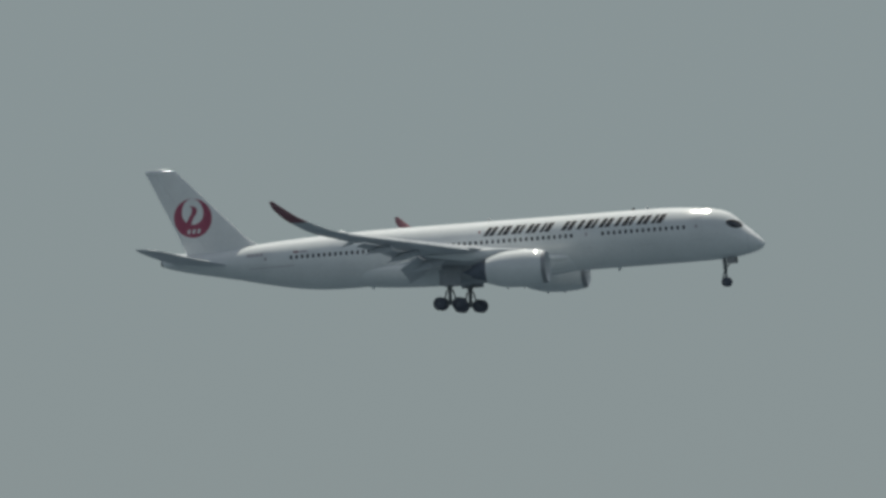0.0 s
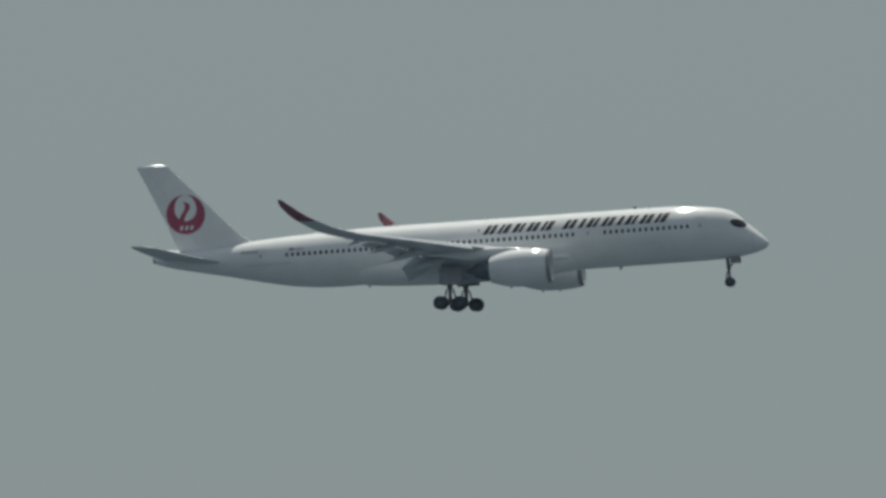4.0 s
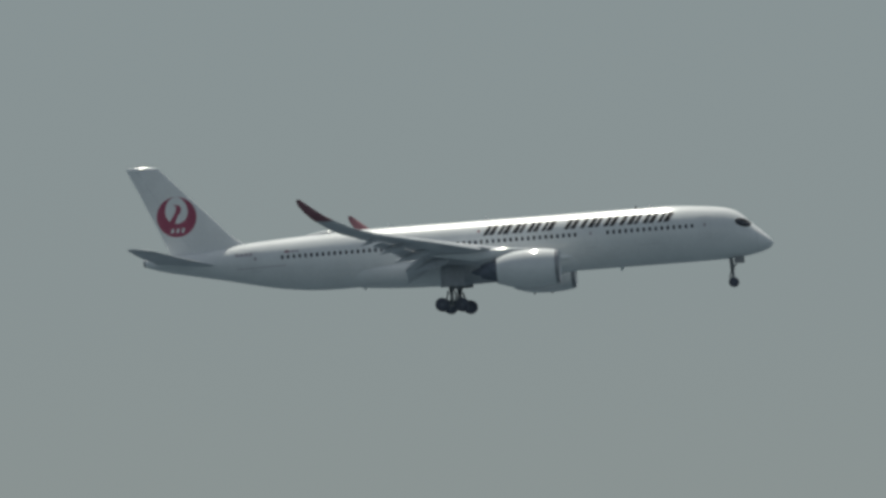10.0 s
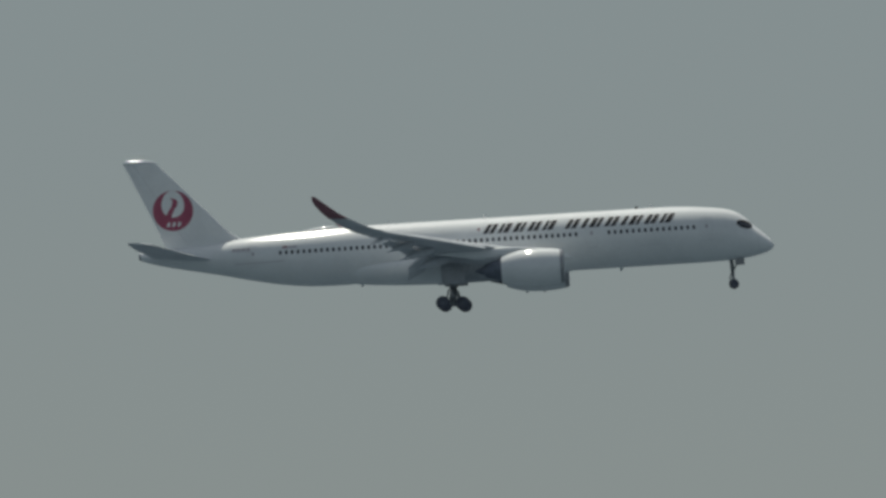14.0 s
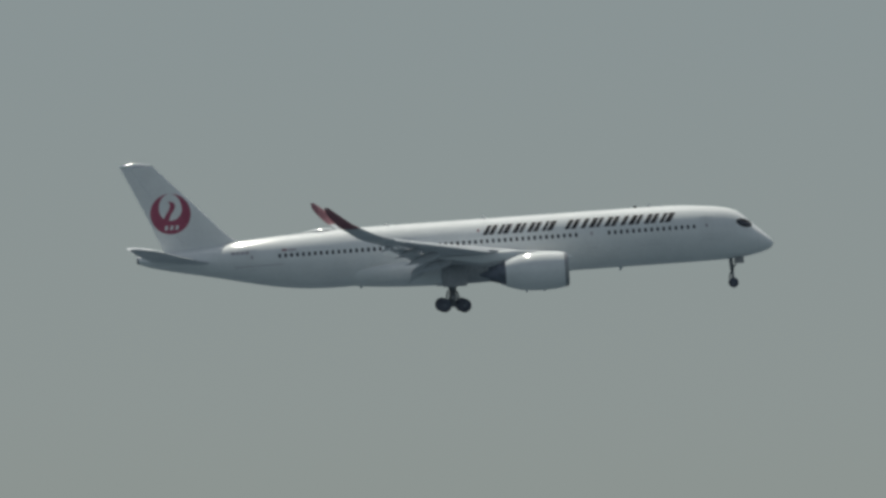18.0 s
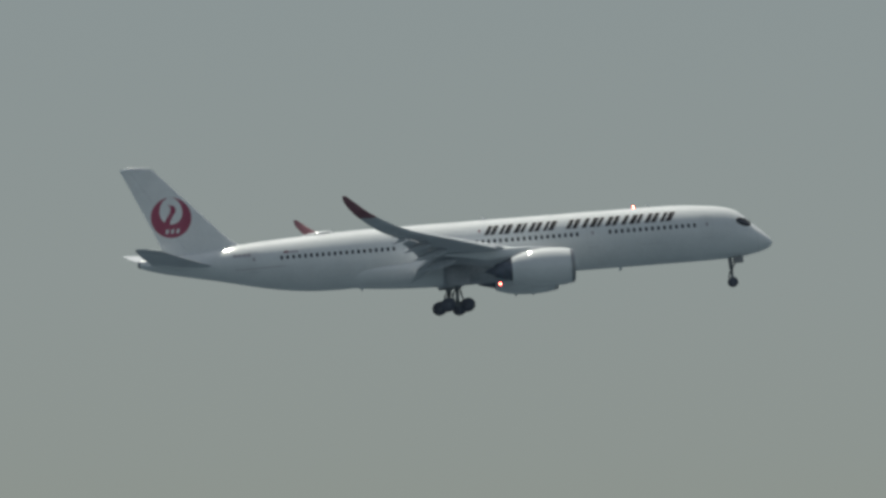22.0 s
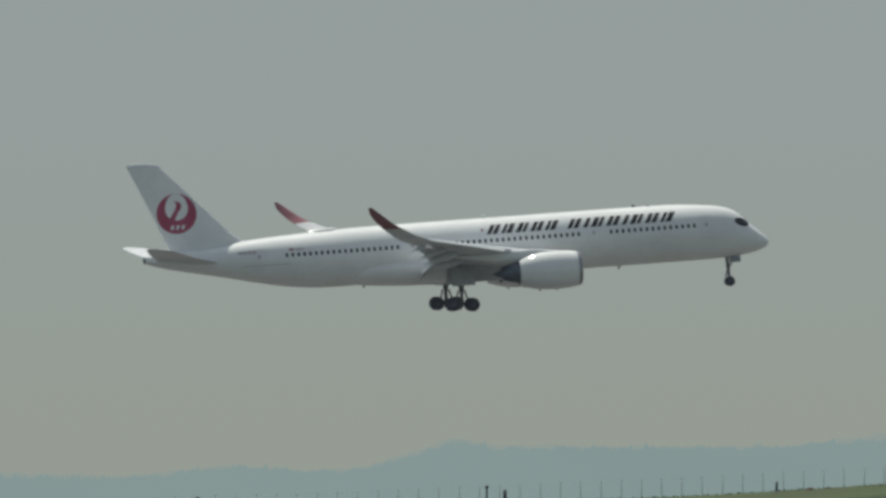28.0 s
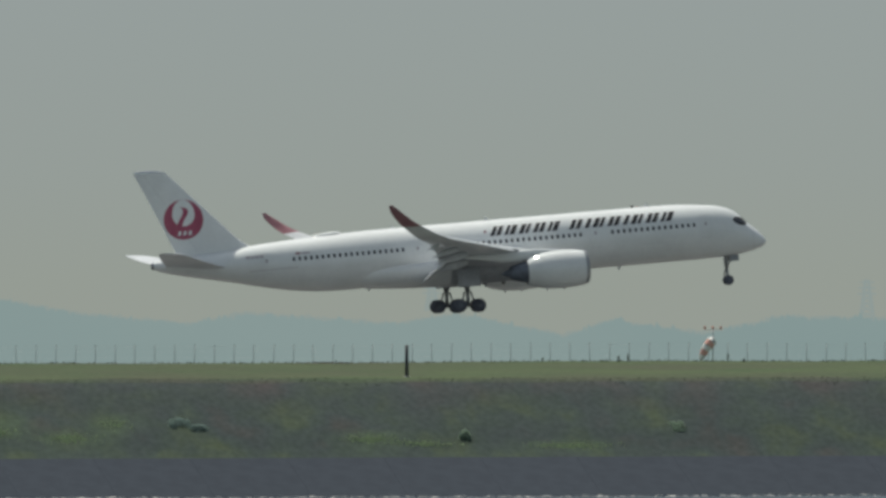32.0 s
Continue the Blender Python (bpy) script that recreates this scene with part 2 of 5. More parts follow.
def revolve(profile, axis_from, axis_dir=Vector((1, 0, 0)), n=40):
    """profile: (distance along the axis, radius); one closed skin from first to last."""
    q = axis_dir.to_track_quat("Z", "Y")
    o = Vector(axis_from)
    rings = [[o + q @ Vector((max(r, 0.002) * math.cos(2 * math.pi * i / n), max(r, 0.002) * math.sin(2 * math.pi * i / n), d)) for i in range(n)] for d, r in profile]
    return loft(rings, caps=True)


def spline(table, x):
    """Catmull-Rom through rows (x, values...), x descending or ascending."""
    rows = sorted(table)
    xs = [r[0] for r in rows]
    x = min(max(x, xs[0]), xs[-1])
    i = max(0, min(len(xs) - 2, int(np.searchsorted(xs, x)) - 1))
    t = (x - xs[i]) / (xs[i + 1] - xs[i])
    p = [np.array(rows[k][1:]) for k in (max(i - 1, 0), i, i + 1, min(i + 2, len(xs) - 1))]
    xx = [xs[k] for k in (max(i - 1, 0), i, i + 1, min(i + 2, len(xs) - 1))]
    h = xx[2] - xx[1]
    m1 = (p[2] - p[0]) / (xx[2] - xx[0]) * h
    m2 = (p[3] - p[1]) / (xx[3] - xx[1]) * h
    return (2 * t**3 - 3 * t**2 + 1) * p[1] + (t**3 - 2 * t**2 + t) * m1 + (-2 * t**3 + 3 * t**2) * p[2] + (t**3 - t**2) * m2


# ---- the airliner: x forward, y to its left, z up; origin on the cabin's axis ----
# station x: top, bottom, half width
HULL = [(33.0, -1.52, -1.66, 0.06), (32.75, -1.12, -2.02, 0.50), (32.0, -0.36, -2.36, 1.05), (31.0, 0.55, -2.60, 1.48), (30.0, 1.55, -2.78, 1.86),
        (29.2, 2.06, -2.86, 2.08), (28.0, 2.44, -2.93, 2.34), (26.0, 2.71, -2.97, 2.66), (24.6, 2.84, -2.98, 2.86), (23.2, 2.93, -2.98, 2.95), (21.5, 2.975, -2.98, 2.98),
        (10.0, 2.98, -2.98, 2.98), (0.0, 2.98, -2.98, 2.98), (-9.0, 2.97, -2.97, 2.98), (-12.0, 2.90, -3.02, 2.95), (-15.0, 2.78, -2.92, 2.84), (-18.0, 2.64, -2.55, 2.63),
        (-21.0, 2.45, -1.95, 2.31), (-22.6, 2.30, -1.58, 2.10), (-24.0, 2.12, -1.25, 1.88), (-27.0, 1.91, -0.62, 1.44), (-29.5, 1.76, -0.08, 1.00), (-31.2, 1.62, 0.38, 0.62), (-32.2, 1.52, 0.74, 0.40)]


def hull_at(x, ang, lift=0.0):
    """A point of the skin: ang 0 is straight down on the right-hand side's way up, degrees from the bottom, negative y first."""
    top, bot, half = spline(HULL, x)
    zc, h = (top + bot) / 2, (top - bot) / 2
    a = radians(ang)
    return Vector((x, -(half + lift) * math.sin(a), zc - (h + lift) * math.cos(a)))


def hull_ang(x, z, side):
    """The angle at which the skin has the height z, on the side -1 (right) or 1 (left)."""
    top, bot, _ = spline(HULL, x)
    zc, h = (top + bot) / 2, (top - bot) / 2
    a = math.degrees(math.acos(max(-1, min(1, (zc - z) / h))))
    return a if side < 0 else -a


def skin_patch(bm, outline, side, lift=0.012, nx=2, nz=3):
    """A thin plate on the skin: outline is four (x, z) corners, in turn, spread over nx by nz cells."""
    (xa, za), (xb, zb), (xc, zc), (xd, zd) = outline
    layers = []
    for lf in (lift, -0.02):
        g = []
        for i in range(nx + 1):
            u = i / nx
            row = []
            for j in range(nz + 1):
                v = j / nz
                x = (xa * (1 - u) + xb * u) * (1 - v) + (xd * (1 - u) + xc * u) * v
                z = (za * (1 - u) + zb * u) * (1 - v) + (zd * (1 - u) + zc * u) * v
                row.append(bm.verts.new(hull_at(x, hull_ang(x, z, side), lf)))
            g.append(row)
        layers.append(g)
    top, und = layers
    for i in range(nx):
        for j in range(nz):
            bm.faces.new((top[i][j], top[i + 1][j], top[i + 1][j + 1], top[i][j + 1])).smooth = True
    rim = [(i, 0) for i in range(nx)] + [(nx, j) for j in range(nz)] + [(i, nz) for i in range(nx, 0, -1)] + [(0, j) for j in range(nz, 0, -1)]
    for (i, j), (k, l) in zip(rim, rim[1:] + rim[:1]):
        bm.faces.new((top[i][j], und[i][j], und[k][l], top[k][l]))
    bmesh.ops.recalc_face_normals(bm, faces=bm.faces)
    return smooth(bm, 0.5)


def skin_oval(cx, cz, ax, az, tilt, side, lift):
    """A thin oval plate on the skin, its long axis turned by tilt degrees."""
    bm = bmesh.new()
    c, s_ = math.cos(radians(tilt)), math.sin(radians(tilt))
    layers = []
    for lf in (lift, -0.02):
        rings = []
        for k in (0.05, 0.4, 0.75, 1.0):
            ring = []
            for i in range(28):
                a = 2 * math.pi * i / 28
                u, v = k * ax * math.cos(a), k * az * math.sin(a)
                x, z = cx + u * c - v * s_, cz + u * s_ + v * c
                ring.append(bm.verts.new(hull_at(x, hull_ang(x, z, side), lf)))
            rings.append(ring)
        layers.append(rings)
    for a, b in list(zip(layers[0], layers[0][1:])) + [(layers[0][-1], layers[1][-1])]:
        for i in range(28):
            j = (i + 1) % 28
            bm.faces.new((a[i], a[j], b[j], b[i]))
    bm.faces.new(layers[0][0])
    for ring in layers[1][:-1]:
        for v in ring:
            bm.verts.remove(v)
    bmesh.ops.recalc_face_normals(bm, faces=bm.faces)
    return smooth(bm, 0.5)


AIRFOIL = [(1.0, 0.002), (0.9, 0.022), (0.75, 0.047), (0.6, 0.068), (0.45, 0.080), (0.3, 0.080), (0.2, 0.072), (0.1, 0.054), (0.04, 0.034), (0.01, 0.016),
           (0.0, 0.0), (0.01, -0.012), (0.04, -0.022), (0.1, -0.032), (0.2, -0.042), (0.3, -0.046), (0.45, -0.044), (0.6, -0.030), (0.75, -0.013), (0.9, -0.002), (1.0, -0.002)]


def airfoil_ring(lead, chord, thick, side, cant=0.0, twist=0.0):
    ring = []
    for u, w in AIRFOIL:
        t = w * thick * chord / 0.12
        dx, dz = -u * chord, t
        a = radians(twist)
        dx, dz = dx * math.cos(a) + dz * math.sin(a), dz * math.cos(a) - dx * math.sin(a)
        c = radians(cant)
        ring.append(Vector((lead[0] + dx, lead[1] - side * dz * math.sin(c), lead[2] + dz * math.cos(c))))
    return ring


# span y: leading edge x, z, chord, thickness, cant
WING = [(0.0, 11.7, -1.85, 14.4, 0.13, 0), (2.6, 9.9, -1.55, 12.7, 0.13, 0), (6.0, 7.55, -0.95, 10.3, 0.12, 4), (10.5, 4.5, -0.33, 7.6, 0.11, 5), (15.0, 1.4, 0.25, 5.6, 0.10, 6),
        (20.0, -2.0, 0.88, 3.85, 0.10, 7), (25.0, -5.4, 1.52, 3.05, 0.10, 9), (28.0, -7.5, 2.02, 2.55, 0.10, 14), (29.5, -8.85, 2.62, 2.15, 0.10, 24), (31.0, -10.7, 3.62, 1.62, 0.10, 36),
        (32.0, -12.3, 4.84, 1.02, 0.10, 44), (32.36, -13.1, 5.48, 0.38, 0.10, 46)]


def wing_ring(y, side):
    lx, z, chord, th, cant = spline(WING, y)
    return airfoil_ring((lx, side * y, z), chord, th, side, cant)


def span_loft(ys, side):
    return loft([wing_ring(y, side) for y in ys])


def steps(a, b, n):
    return [a + (b - a) * i / n for i in range(n + 1)]


def panel_rings(y0, y1, side, chord0, chord1, drop, aft, angle, thick=0.12, n=4):
    """A flap: a small airfoil behind and below the wing's trailing edge, turned down by angle."""
    rings = []
    for i in range(n + 1):
        y = y0 + (y1 - y0) * i / n
        c = chord0 + (chord1 - chord0) * i / n
        lx, z, chord, _, cant = spline(WING, y)
        x = lx - chord + aft
        a = radians(angle)
        ring = []
        for u, w in AIRFOIL:
            t = w * thick * c / 0.12
            ring.append(Vector((x - u * c * math.cos(a) - t * math.sin(a), side * y, z - drop - u * c * math.sin(a) + t * math.cos(a))))
        rings.append(ring)
    return rings


def canoe(y, side, x_front, x_rear, z_front, z_rear, w, h, bend=0.0, n=14, m=16):
    """A slim fairing, pointed at the rear and rounded in front."""
    rings = []
    for i in range(n + 1):
        t = i / n
        r = max(0.03, (math.sin(math.pi * min(1, t ** 0.62)) ** 0.8) if t < 1 else 0.03)
        x = x_front + (x_rear - x_front) * t
        z = z_front + (z_rear - z_front) * t - bend * max(0, t - 0.45) ** 1.3
        rings.append([Vector((x, side * y + 0.5 * w * r * math.cos(2 * math.pi * k / m), z + 0.5 * h * r * math.sin(2 * math.pi * k / m))) for k in range(m)])
    return loft(rings)


FIN = [(1.9, -20.93, 8.6, 0.075), (3.1, -22.83, 7.2, 0.09), (5, -24.68, 6.13, 0.1), (7, -26.58, 5.13, 0.1), (9, -28.48, 4.13, 0.1), (10.4, -29.81, 3.45, 0.1), (10.85, -30.23, 3.25, 0.1), (11.04, -30.48, 3.05, 0.08)]


def fin_half(x, z):
    lx, chord, th = spline(FIN, z)
    u = min(1, max(0, (lx - x) / chord))
    return chord * th * 0.5 * (2.6 * math.sqrt(u) * (1 - u) + 0.02)


def fin_ring(z):
    lx, chord, th = spline(FIN, z)
    us = [0, 0.01, 0.04, 0.1, 0.2, 0.3, 0.45, 0.6, 0.75, 0.9, 1.0]
    right = [Vector((lx - u * chord, -fin_half(lx - u * chord, z), z)) for u in us]
    left = [Vector((lx - u * chord, fin_half(lx - u * chord, z), z)) for u in us]
    return right + left[::-1]


def tail_plate(pts, side, lift):
    """A flat-edged plate that follows the fin's side: rings of (x, z)."""
    bm = bmesh.new()
    layers = []
    for lf in (lift, lift - 0.03):
        layers.append([[bm.verts.new((x, side * (fin_half(x, z) + lf), z)) for x, z in ring] for ring in pts])
    top, und = layers
    n = len(pts[0])
    for a, b in zip(top, top[1:]):
        for i in range(n):
            j = (i + 1) % n
            bm.faces.new((a[i], a[j], b[j], b[i])).smooth = True
    for k in (0, -1):
        for i in range(n):
            j = (i + 1) % n
            bm.faces.new((top[k][i], top[k][j], und[k][j], und[k][i]))
    bmesh.ops.recalc_face_normals(bm, faces=bm.faces)
    return smooth(bm, 0.5)


def wheel(parent, x, y, z, r, w, name="wheel"):
    bm = revolve([(-w / 2, r * 0.55), (-w / 2, r * 0.80), (-w * 0.42, r * 0.93), (-w * 0.2, r), (w * 0.2, r), (w * 0.42, r * 0.93), (w / 2, r * 0.80), (w / 2, r * 0.55)], (x, y, z), Vector((0, 1, 0)), 28)
    tyre = part("tyre", bm, M_TYRE, parent)
    bm = revolve([(-w * 0.46, 0.01), (-w * 0.52, r * 0.2), (-w * 0.40, r * 0.3), (-w * 0.51, r * 0.56), (w * 0.51, r * 0.56), (w * 0.40, r * 0.3), (w * 0.52, r * 0.2), (w * 0.46, 0.01)], (x, y, z), Vector((0, 1, 0)), 24)
    part("wheel_rim", bm, M_RIM, parent, "grey metal wheel rim")
    return tyre


BEACONS = []


def build_airliner():
    plane = new("airliner")
    tagged(plane, "white twin-engine airliner with red tail disc, wheels down in flight", "airplane")
    n = 72
    xs = sorted(set([32.97, 32.9, 32.75, 32.5, 32.2] + steps(32.0, 20.0, 40) + steps(20.0, -9.0, 24) + steps(-9.0, -32.2, 46) + [33.0]))
    bm = loft([[hull_at(x, 360.0 * k / n) for k in range(n)] for x in xs])
    hull = part("fuselage", bm, M_WHITE, plane, "glossy white tube-shaped fuselage")
    # belly fairing
    rings = []
    for i in range(33):
        t = i / 32
        x = 13.5 - 25.0 * t
        e = min(1, math.sin(math.pi * t) ** 0.45 if 0 < t < 1 else 0)
        hw, dep = 1.6 + 1.95 * e, 2.55 + 1.02 * e
        ring = []
        for k in range(28):
            a = 2 * math.pi * k / 28
            ring.append(Vector((x, hw * math.copysign(abs(math.sin(a)) ** 0.75, math.sin(a)), -1.5 - ((dep - 1.5) if math.cos(a) > 0 else 1.25 * e) * math.cos(a))))
        rings.append(ring)
    part("belly_fairing", loft(rings[:10]), M_WHITE, plane, "white front of the belly fairing")
    # same white fairing, painted darker where the wings shade it
    part("belly_fairing", loft(rings[9:20]), M_UNDERSHADE, plane, "middle of the belly fairing, greyed for the shade between the wings")
    part("belly_fairing", loft(rings[19:]), M_WHITE, plane, "white rear of the belly fairing")
    # nose cone joint, tail cone outlet
    bm = revolve([(-0.14, 0.30), (0.0, 0.395), (0.12, 0.41), (0.12, 0.24), (0.3, 0.20)], (-32.23, 0, 1.13), Vector((1, 0, 0)), 20)
    part("tail_outlet", bm, M_HOT, plane, "dark auxiliary power outlet")
    # cockpit: dark mask and its panes
    for side in (-1, 1):
        bm = skin_oval(30.10, 0.66, 0.84, 0.40, -20.0, side, 0.012)
        part("cockpit_mask", bm, M_BLACK, hull, "black surround of the cockpit windows")
        for a, b in ((29.54, 29.92), (29.98, 30.34), (30.40, 30.72)):
            f = lambda x, v: (0.60 - (x - 29.5) * 0.20 if v == 0 else 1.06 - (x - 29.5) * 0.44)
            bm = skin_patch(bmesh.new(), [(a, f(a, 0)), (b, f(b, 0)), (b, f(b, 1)), (a, f(a, 1))], side, 0.03, 3, 3)
            part("cockpit_pane", bm, M_GLASS, hull)
    # cabin windows: shared pane set on the skin
    pane = bmesh.new()
    ring = [(0.140 * math.copysign(abs(math.cos(t)) ** 0.6, math.cos(t)), 0.21 * math.copysign(abs(math.sin(t)) ** 0.6, math.sin(t))) for t in [2 * math.pi * k / 12 for k in range(12)]]
    front = [pane.verts.new((x, -0.014, z)) for x, z in ring]
    back = [pane.verts.new((x * 1.08, 0.03, z * 1.08)) for x, z in ring]
    pane.faces.new(front[::-1])
    for i in range(12):
        j = (i + 1) % 12
        pane.faces.new((front[i], front[j], back[j], back[i]))
    bmesh.ops.recalc_face_normals(pane, faces=pane.faces)
    first = None
    for side in (-1, 1):
        for x0, x1 in ((-17.75, -6.2), (-3.1, 12.75), (16.15, 24.9)):
            cnt = round((x1 - x0) / 0.6096)
            for i in range(cnt + 1):
                x = x0 + (x1 - x0) * i / cnt
                if first is None:
                    first = ob = part("cabin_window", pane, M_CABIN, hull)
                else:
                    ob = new("cabin_window", first.data)
                    ob.parent = hull
                a = hull_ang(x, 0.66, side)
                p, q = hull_at(x, a), hull_at(x + 0.3, hull_ang(x + 0.3, 0.66, side))
                yaw = math.atan2(q.y - p.y, q.x - p.x)
                tilt = math.asin(0.66 / 3.0)
                ob.matrix_basis = Matrix.Translation(p) @ Matrix.Rotation(yaw + (0 if side < 0 else math.pi), 4, "Z") @ Matrix.Rotation(-tilt, 4, "X")
    # passenger doors: raised joint all round
    for side in (-1, 1):
        for x, w, lo, hi in ((26.2, 1.10, -0.68, 1.58), (14.35, 1.10, -0.75, 1.5), (-4.65, 1.05, -0.75, 1.5), (-20.6, 1.05, -0.6, 1.45)):
            door = part("door", skin_patch(bmesh.new(), [(x - w / 2, lo), (x + w / 2, lo), (x + w / 2, hi), (x - w / 2, hi)], side, 0.006, 3, 6), M_WHITE, hull, "white passenger door")
            bm = bmesh.new()
            for c in ([(x - w / 2 - .05, lo), (x - w / 2, lo), (x - w / 2, hi), (x - w / 2 - .05, hi)], [(x + w / 2, lo), (x + w / 2 + .05, lo), (x + w / 2 + .05, hi), (x + w / 2, hi)],
                      [(x - w / 2, lo - .05), (x + w / 2, lo - .05), (x + w / 2, lo), (x - w / 2, lo)], [(x - w / 2, hi), (x + w / 2, hi), (x + w / 2, hi + .05), (x - w / 2, hi + .05)]):
                skin_patch(bm, c, side, 0.004, 2, 5)
            part("door_joint", bm, M_JOINT, door, "thin grey door joint")
            bm = skin_patch(bmesh.new(), [(x - .12, 0.52), (x + .12, 0.52), (x + .12, 0.86), (x - .12, 0.86)], side, 0.012, 2, 2)
            part("door_window", bm, M_MARK, door)
    # titles: two slanted strokes in place of each character
    for side in (-1, 1):
        words = ((3.12, 10.72, 5, ()), (11.55, 22.90, 8, (1, 4)))
        forms = (((0.03, 0.36), (0.47, 0.70)), ((0.03, 0.26), (0.38, 0.73)), ((0.03, 0.32), (0.44, 0.74)))
        lo, hi, lean = 1.30, 2.24, 0.62
        for x0, x1, cnt, narrow in words:
            unit = (x1 - x0) / (cnt - 0.45 * len(narrow))
            x = x0
            for i in range(cnt):
                w = unit * (0.55 if i in narrow else 1.0)
                for a, b in (((0.12, 0.62),) if i in narrow else forms[(i * 2 + cnt) % 3]):
                    xa, xb = x + w * a, x + w * b
                    bm = skin_patch(bmesh.new(), [(xa, lo), (xb, lo), (xb + lean, hi), (xa + lean, hi)], side, 0.012, 2, 5)
                    part("title_bar", bm, M_BLACK, hull, "slanted black title bar")
                x += w
        # small unread markings
        for x, z, w, h, mat in ((2.65, 1.66, 0.22, 0.26, M_TIP), (-17.5, 1.10, 0.5, 0.22, M_TIP), (-16.9, 1.10, 0.9, 0.18, M_MARK), (-22.7, 1.05, 0.42, 0.28, M_MARK), (-22.2, 1.05, 0.36, 0.28, M_MARK), (-21.75, 1.05, 0.42, 0.28, M_MARK), (-21.25, 1.05, 0.36, 0.28, M_MARK)):
            bm = skin_patch(bmesh.new(), [(x, z), (x + w, z), (x + w, z + h), (x, z + h)], side, 0.012, 2, 2)
            part("small_marking", bm, mat, hull, "small painted bar")
        # long thin dark line low on the tail's side
        bm = skin_patch(bmesh.new(), [(-22.5, -0.30), (-17.4, -0.24), (-17.4, -0.18), (-22.5, -0.24)], side, 0.006, 10, 1)
        part("panel_joint", bm, M_MARK, hull, "thin dark line along the tail's side")
        # bulk cargo door outlines low on the side
        for x, w in ((19.2, 2.7), (-8.6, 2.6)):
            bm = bmesh.new()
            for c in ([(x, -2.1), (x + 0.04, -2.1), (x + 0.04, -0.9), (x, -0.9)], [(x + w, -2.1), (x + w + 0.04, -2.1), (x + w + 0.04, -0.9), (x + w, -0.9)], [(x, -0.9), (x + w, -0.9), (x + w, -0.86), (x, -0.86)]):
                skin_patch(bm, c, side, 0.004, 3, 3)
            part("cargo_door_joint", bm, M_JOINT, hull, "thin grey cargo door joint")
    # nose cone joint ring
    bm = bmesh.new()
    rings = [[hull_at(31.42 + d, 360.0 * k / 48, 0.005) for k in range(48)] for d in (0, 0.04)]
    part("radome_joint", loft(rings, caps=False), M_JOINT, hull, "thin grey joint round the nose cone")
    # antennas and dome
    part("satellite_dome", canoe(0, 1, -12.0, -15.4, 2.93, 2.80, 1.2, 0.5), M_WHITE, hull, "low white antenna dome")
    for x, z, h in ((20.6, 2.97, 0.30), (3.5, 2.97, 0.35), (17.2, -2.97, -0.38), (-9.5, -2.96, -0.35), (-6.5, 2.98, 0.22)):
        bm = loft([[Vector((x + 0.22, 0, z)), Vector((x, 0.03, z)), Vector((x - 0.22, 0, z)), Vector((x, -0.03, z))], [Vector((x - 0.02, 0, z + h)), Vector((x - 0.1, 0.015, z + h)), Vector((x - 0.2, 0, z + h)), Vector((x - 0.1, -0.015, z + h))]])
        part("blade_antenna", bm, M_WHITE, hull)
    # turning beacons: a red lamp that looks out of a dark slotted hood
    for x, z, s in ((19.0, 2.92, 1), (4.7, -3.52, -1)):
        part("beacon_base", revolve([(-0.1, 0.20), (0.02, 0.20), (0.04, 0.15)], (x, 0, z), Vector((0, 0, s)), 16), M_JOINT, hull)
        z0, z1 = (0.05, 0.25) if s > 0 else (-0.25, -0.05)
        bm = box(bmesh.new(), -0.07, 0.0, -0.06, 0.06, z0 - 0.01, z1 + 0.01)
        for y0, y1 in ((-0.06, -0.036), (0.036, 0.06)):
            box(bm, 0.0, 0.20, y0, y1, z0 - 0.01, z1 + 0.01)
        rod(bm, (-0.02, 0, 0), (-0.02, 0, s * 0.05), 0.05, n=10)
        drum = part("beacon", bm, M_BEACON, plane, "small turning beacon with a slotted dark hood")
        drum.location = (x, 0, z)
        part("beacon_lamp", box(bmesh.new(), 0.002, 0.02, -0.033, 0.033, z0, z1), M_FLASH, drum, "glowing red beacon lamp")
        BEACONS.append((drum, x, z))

    # wings
    for side in (-1, 1):
        wing = part("wing", span_loft(steps(0.4, 30.4, 42), side), M_GREY, plane, "swept grey wing bent upwards in flight")
        part("winglet", span_loft(steps(30.4, 32.36, 16), side), M_TIP, wing, "curved red wing tip")
        for y0, y1, c0, c1, ang in ((3.4, 9.6, 2.9, 2.3, 33), (11.0, 15.8, 1.6, 1.3, 18), (16.0, 20.8, 1.3, 1.05, 18)):
            part("flap", loft(panel_rings(y0, y1, side, c0, c1, 0.16, 0.35, ang)), M_GREY, wing, "lowered grey trailing-edge flap")
        for y0, y1, c0, c1, ang in ((21.0, 24.2, 1.1, 0.95, 8), (24.3, 27.6, 0.95, 0.75, 4)):
            part("aileron", loft(panel_rings(y0, y1, side, c0, c1, -0.02, 0.75, ang)), M_GREY, wing)
        for y0, y1 in ((4.2, 8.9), (12.3, 17.0), (17.1, 21.8), (21.9, 26.6)):
            rings = []
            for y in steps(y0, y1, 5):
                lx, z, chord, th, _ = spline(WING, y)
                c = 0.16 * chord
                ring = []
                for u, w in ((1, .05), (.6, .09), (.3, .08), (.1, .045), (0, 0), (.1, -.04), (.3, -.05), (.6, -.02), (1, .03)):
                    a = radians(22)
                    ring.append(Vector((lx + 0.35 * c - u * c * math.cos(a) - w * c * math.sin(a) * 4, side * y, z - 0.30 * c + u * c * math.sin(a) + w * c * 3 * math.cos(a))))
                rings.append(ring)
            part("slat", loft(rings), M_GREY, wing, "lowered leading-edge slat")
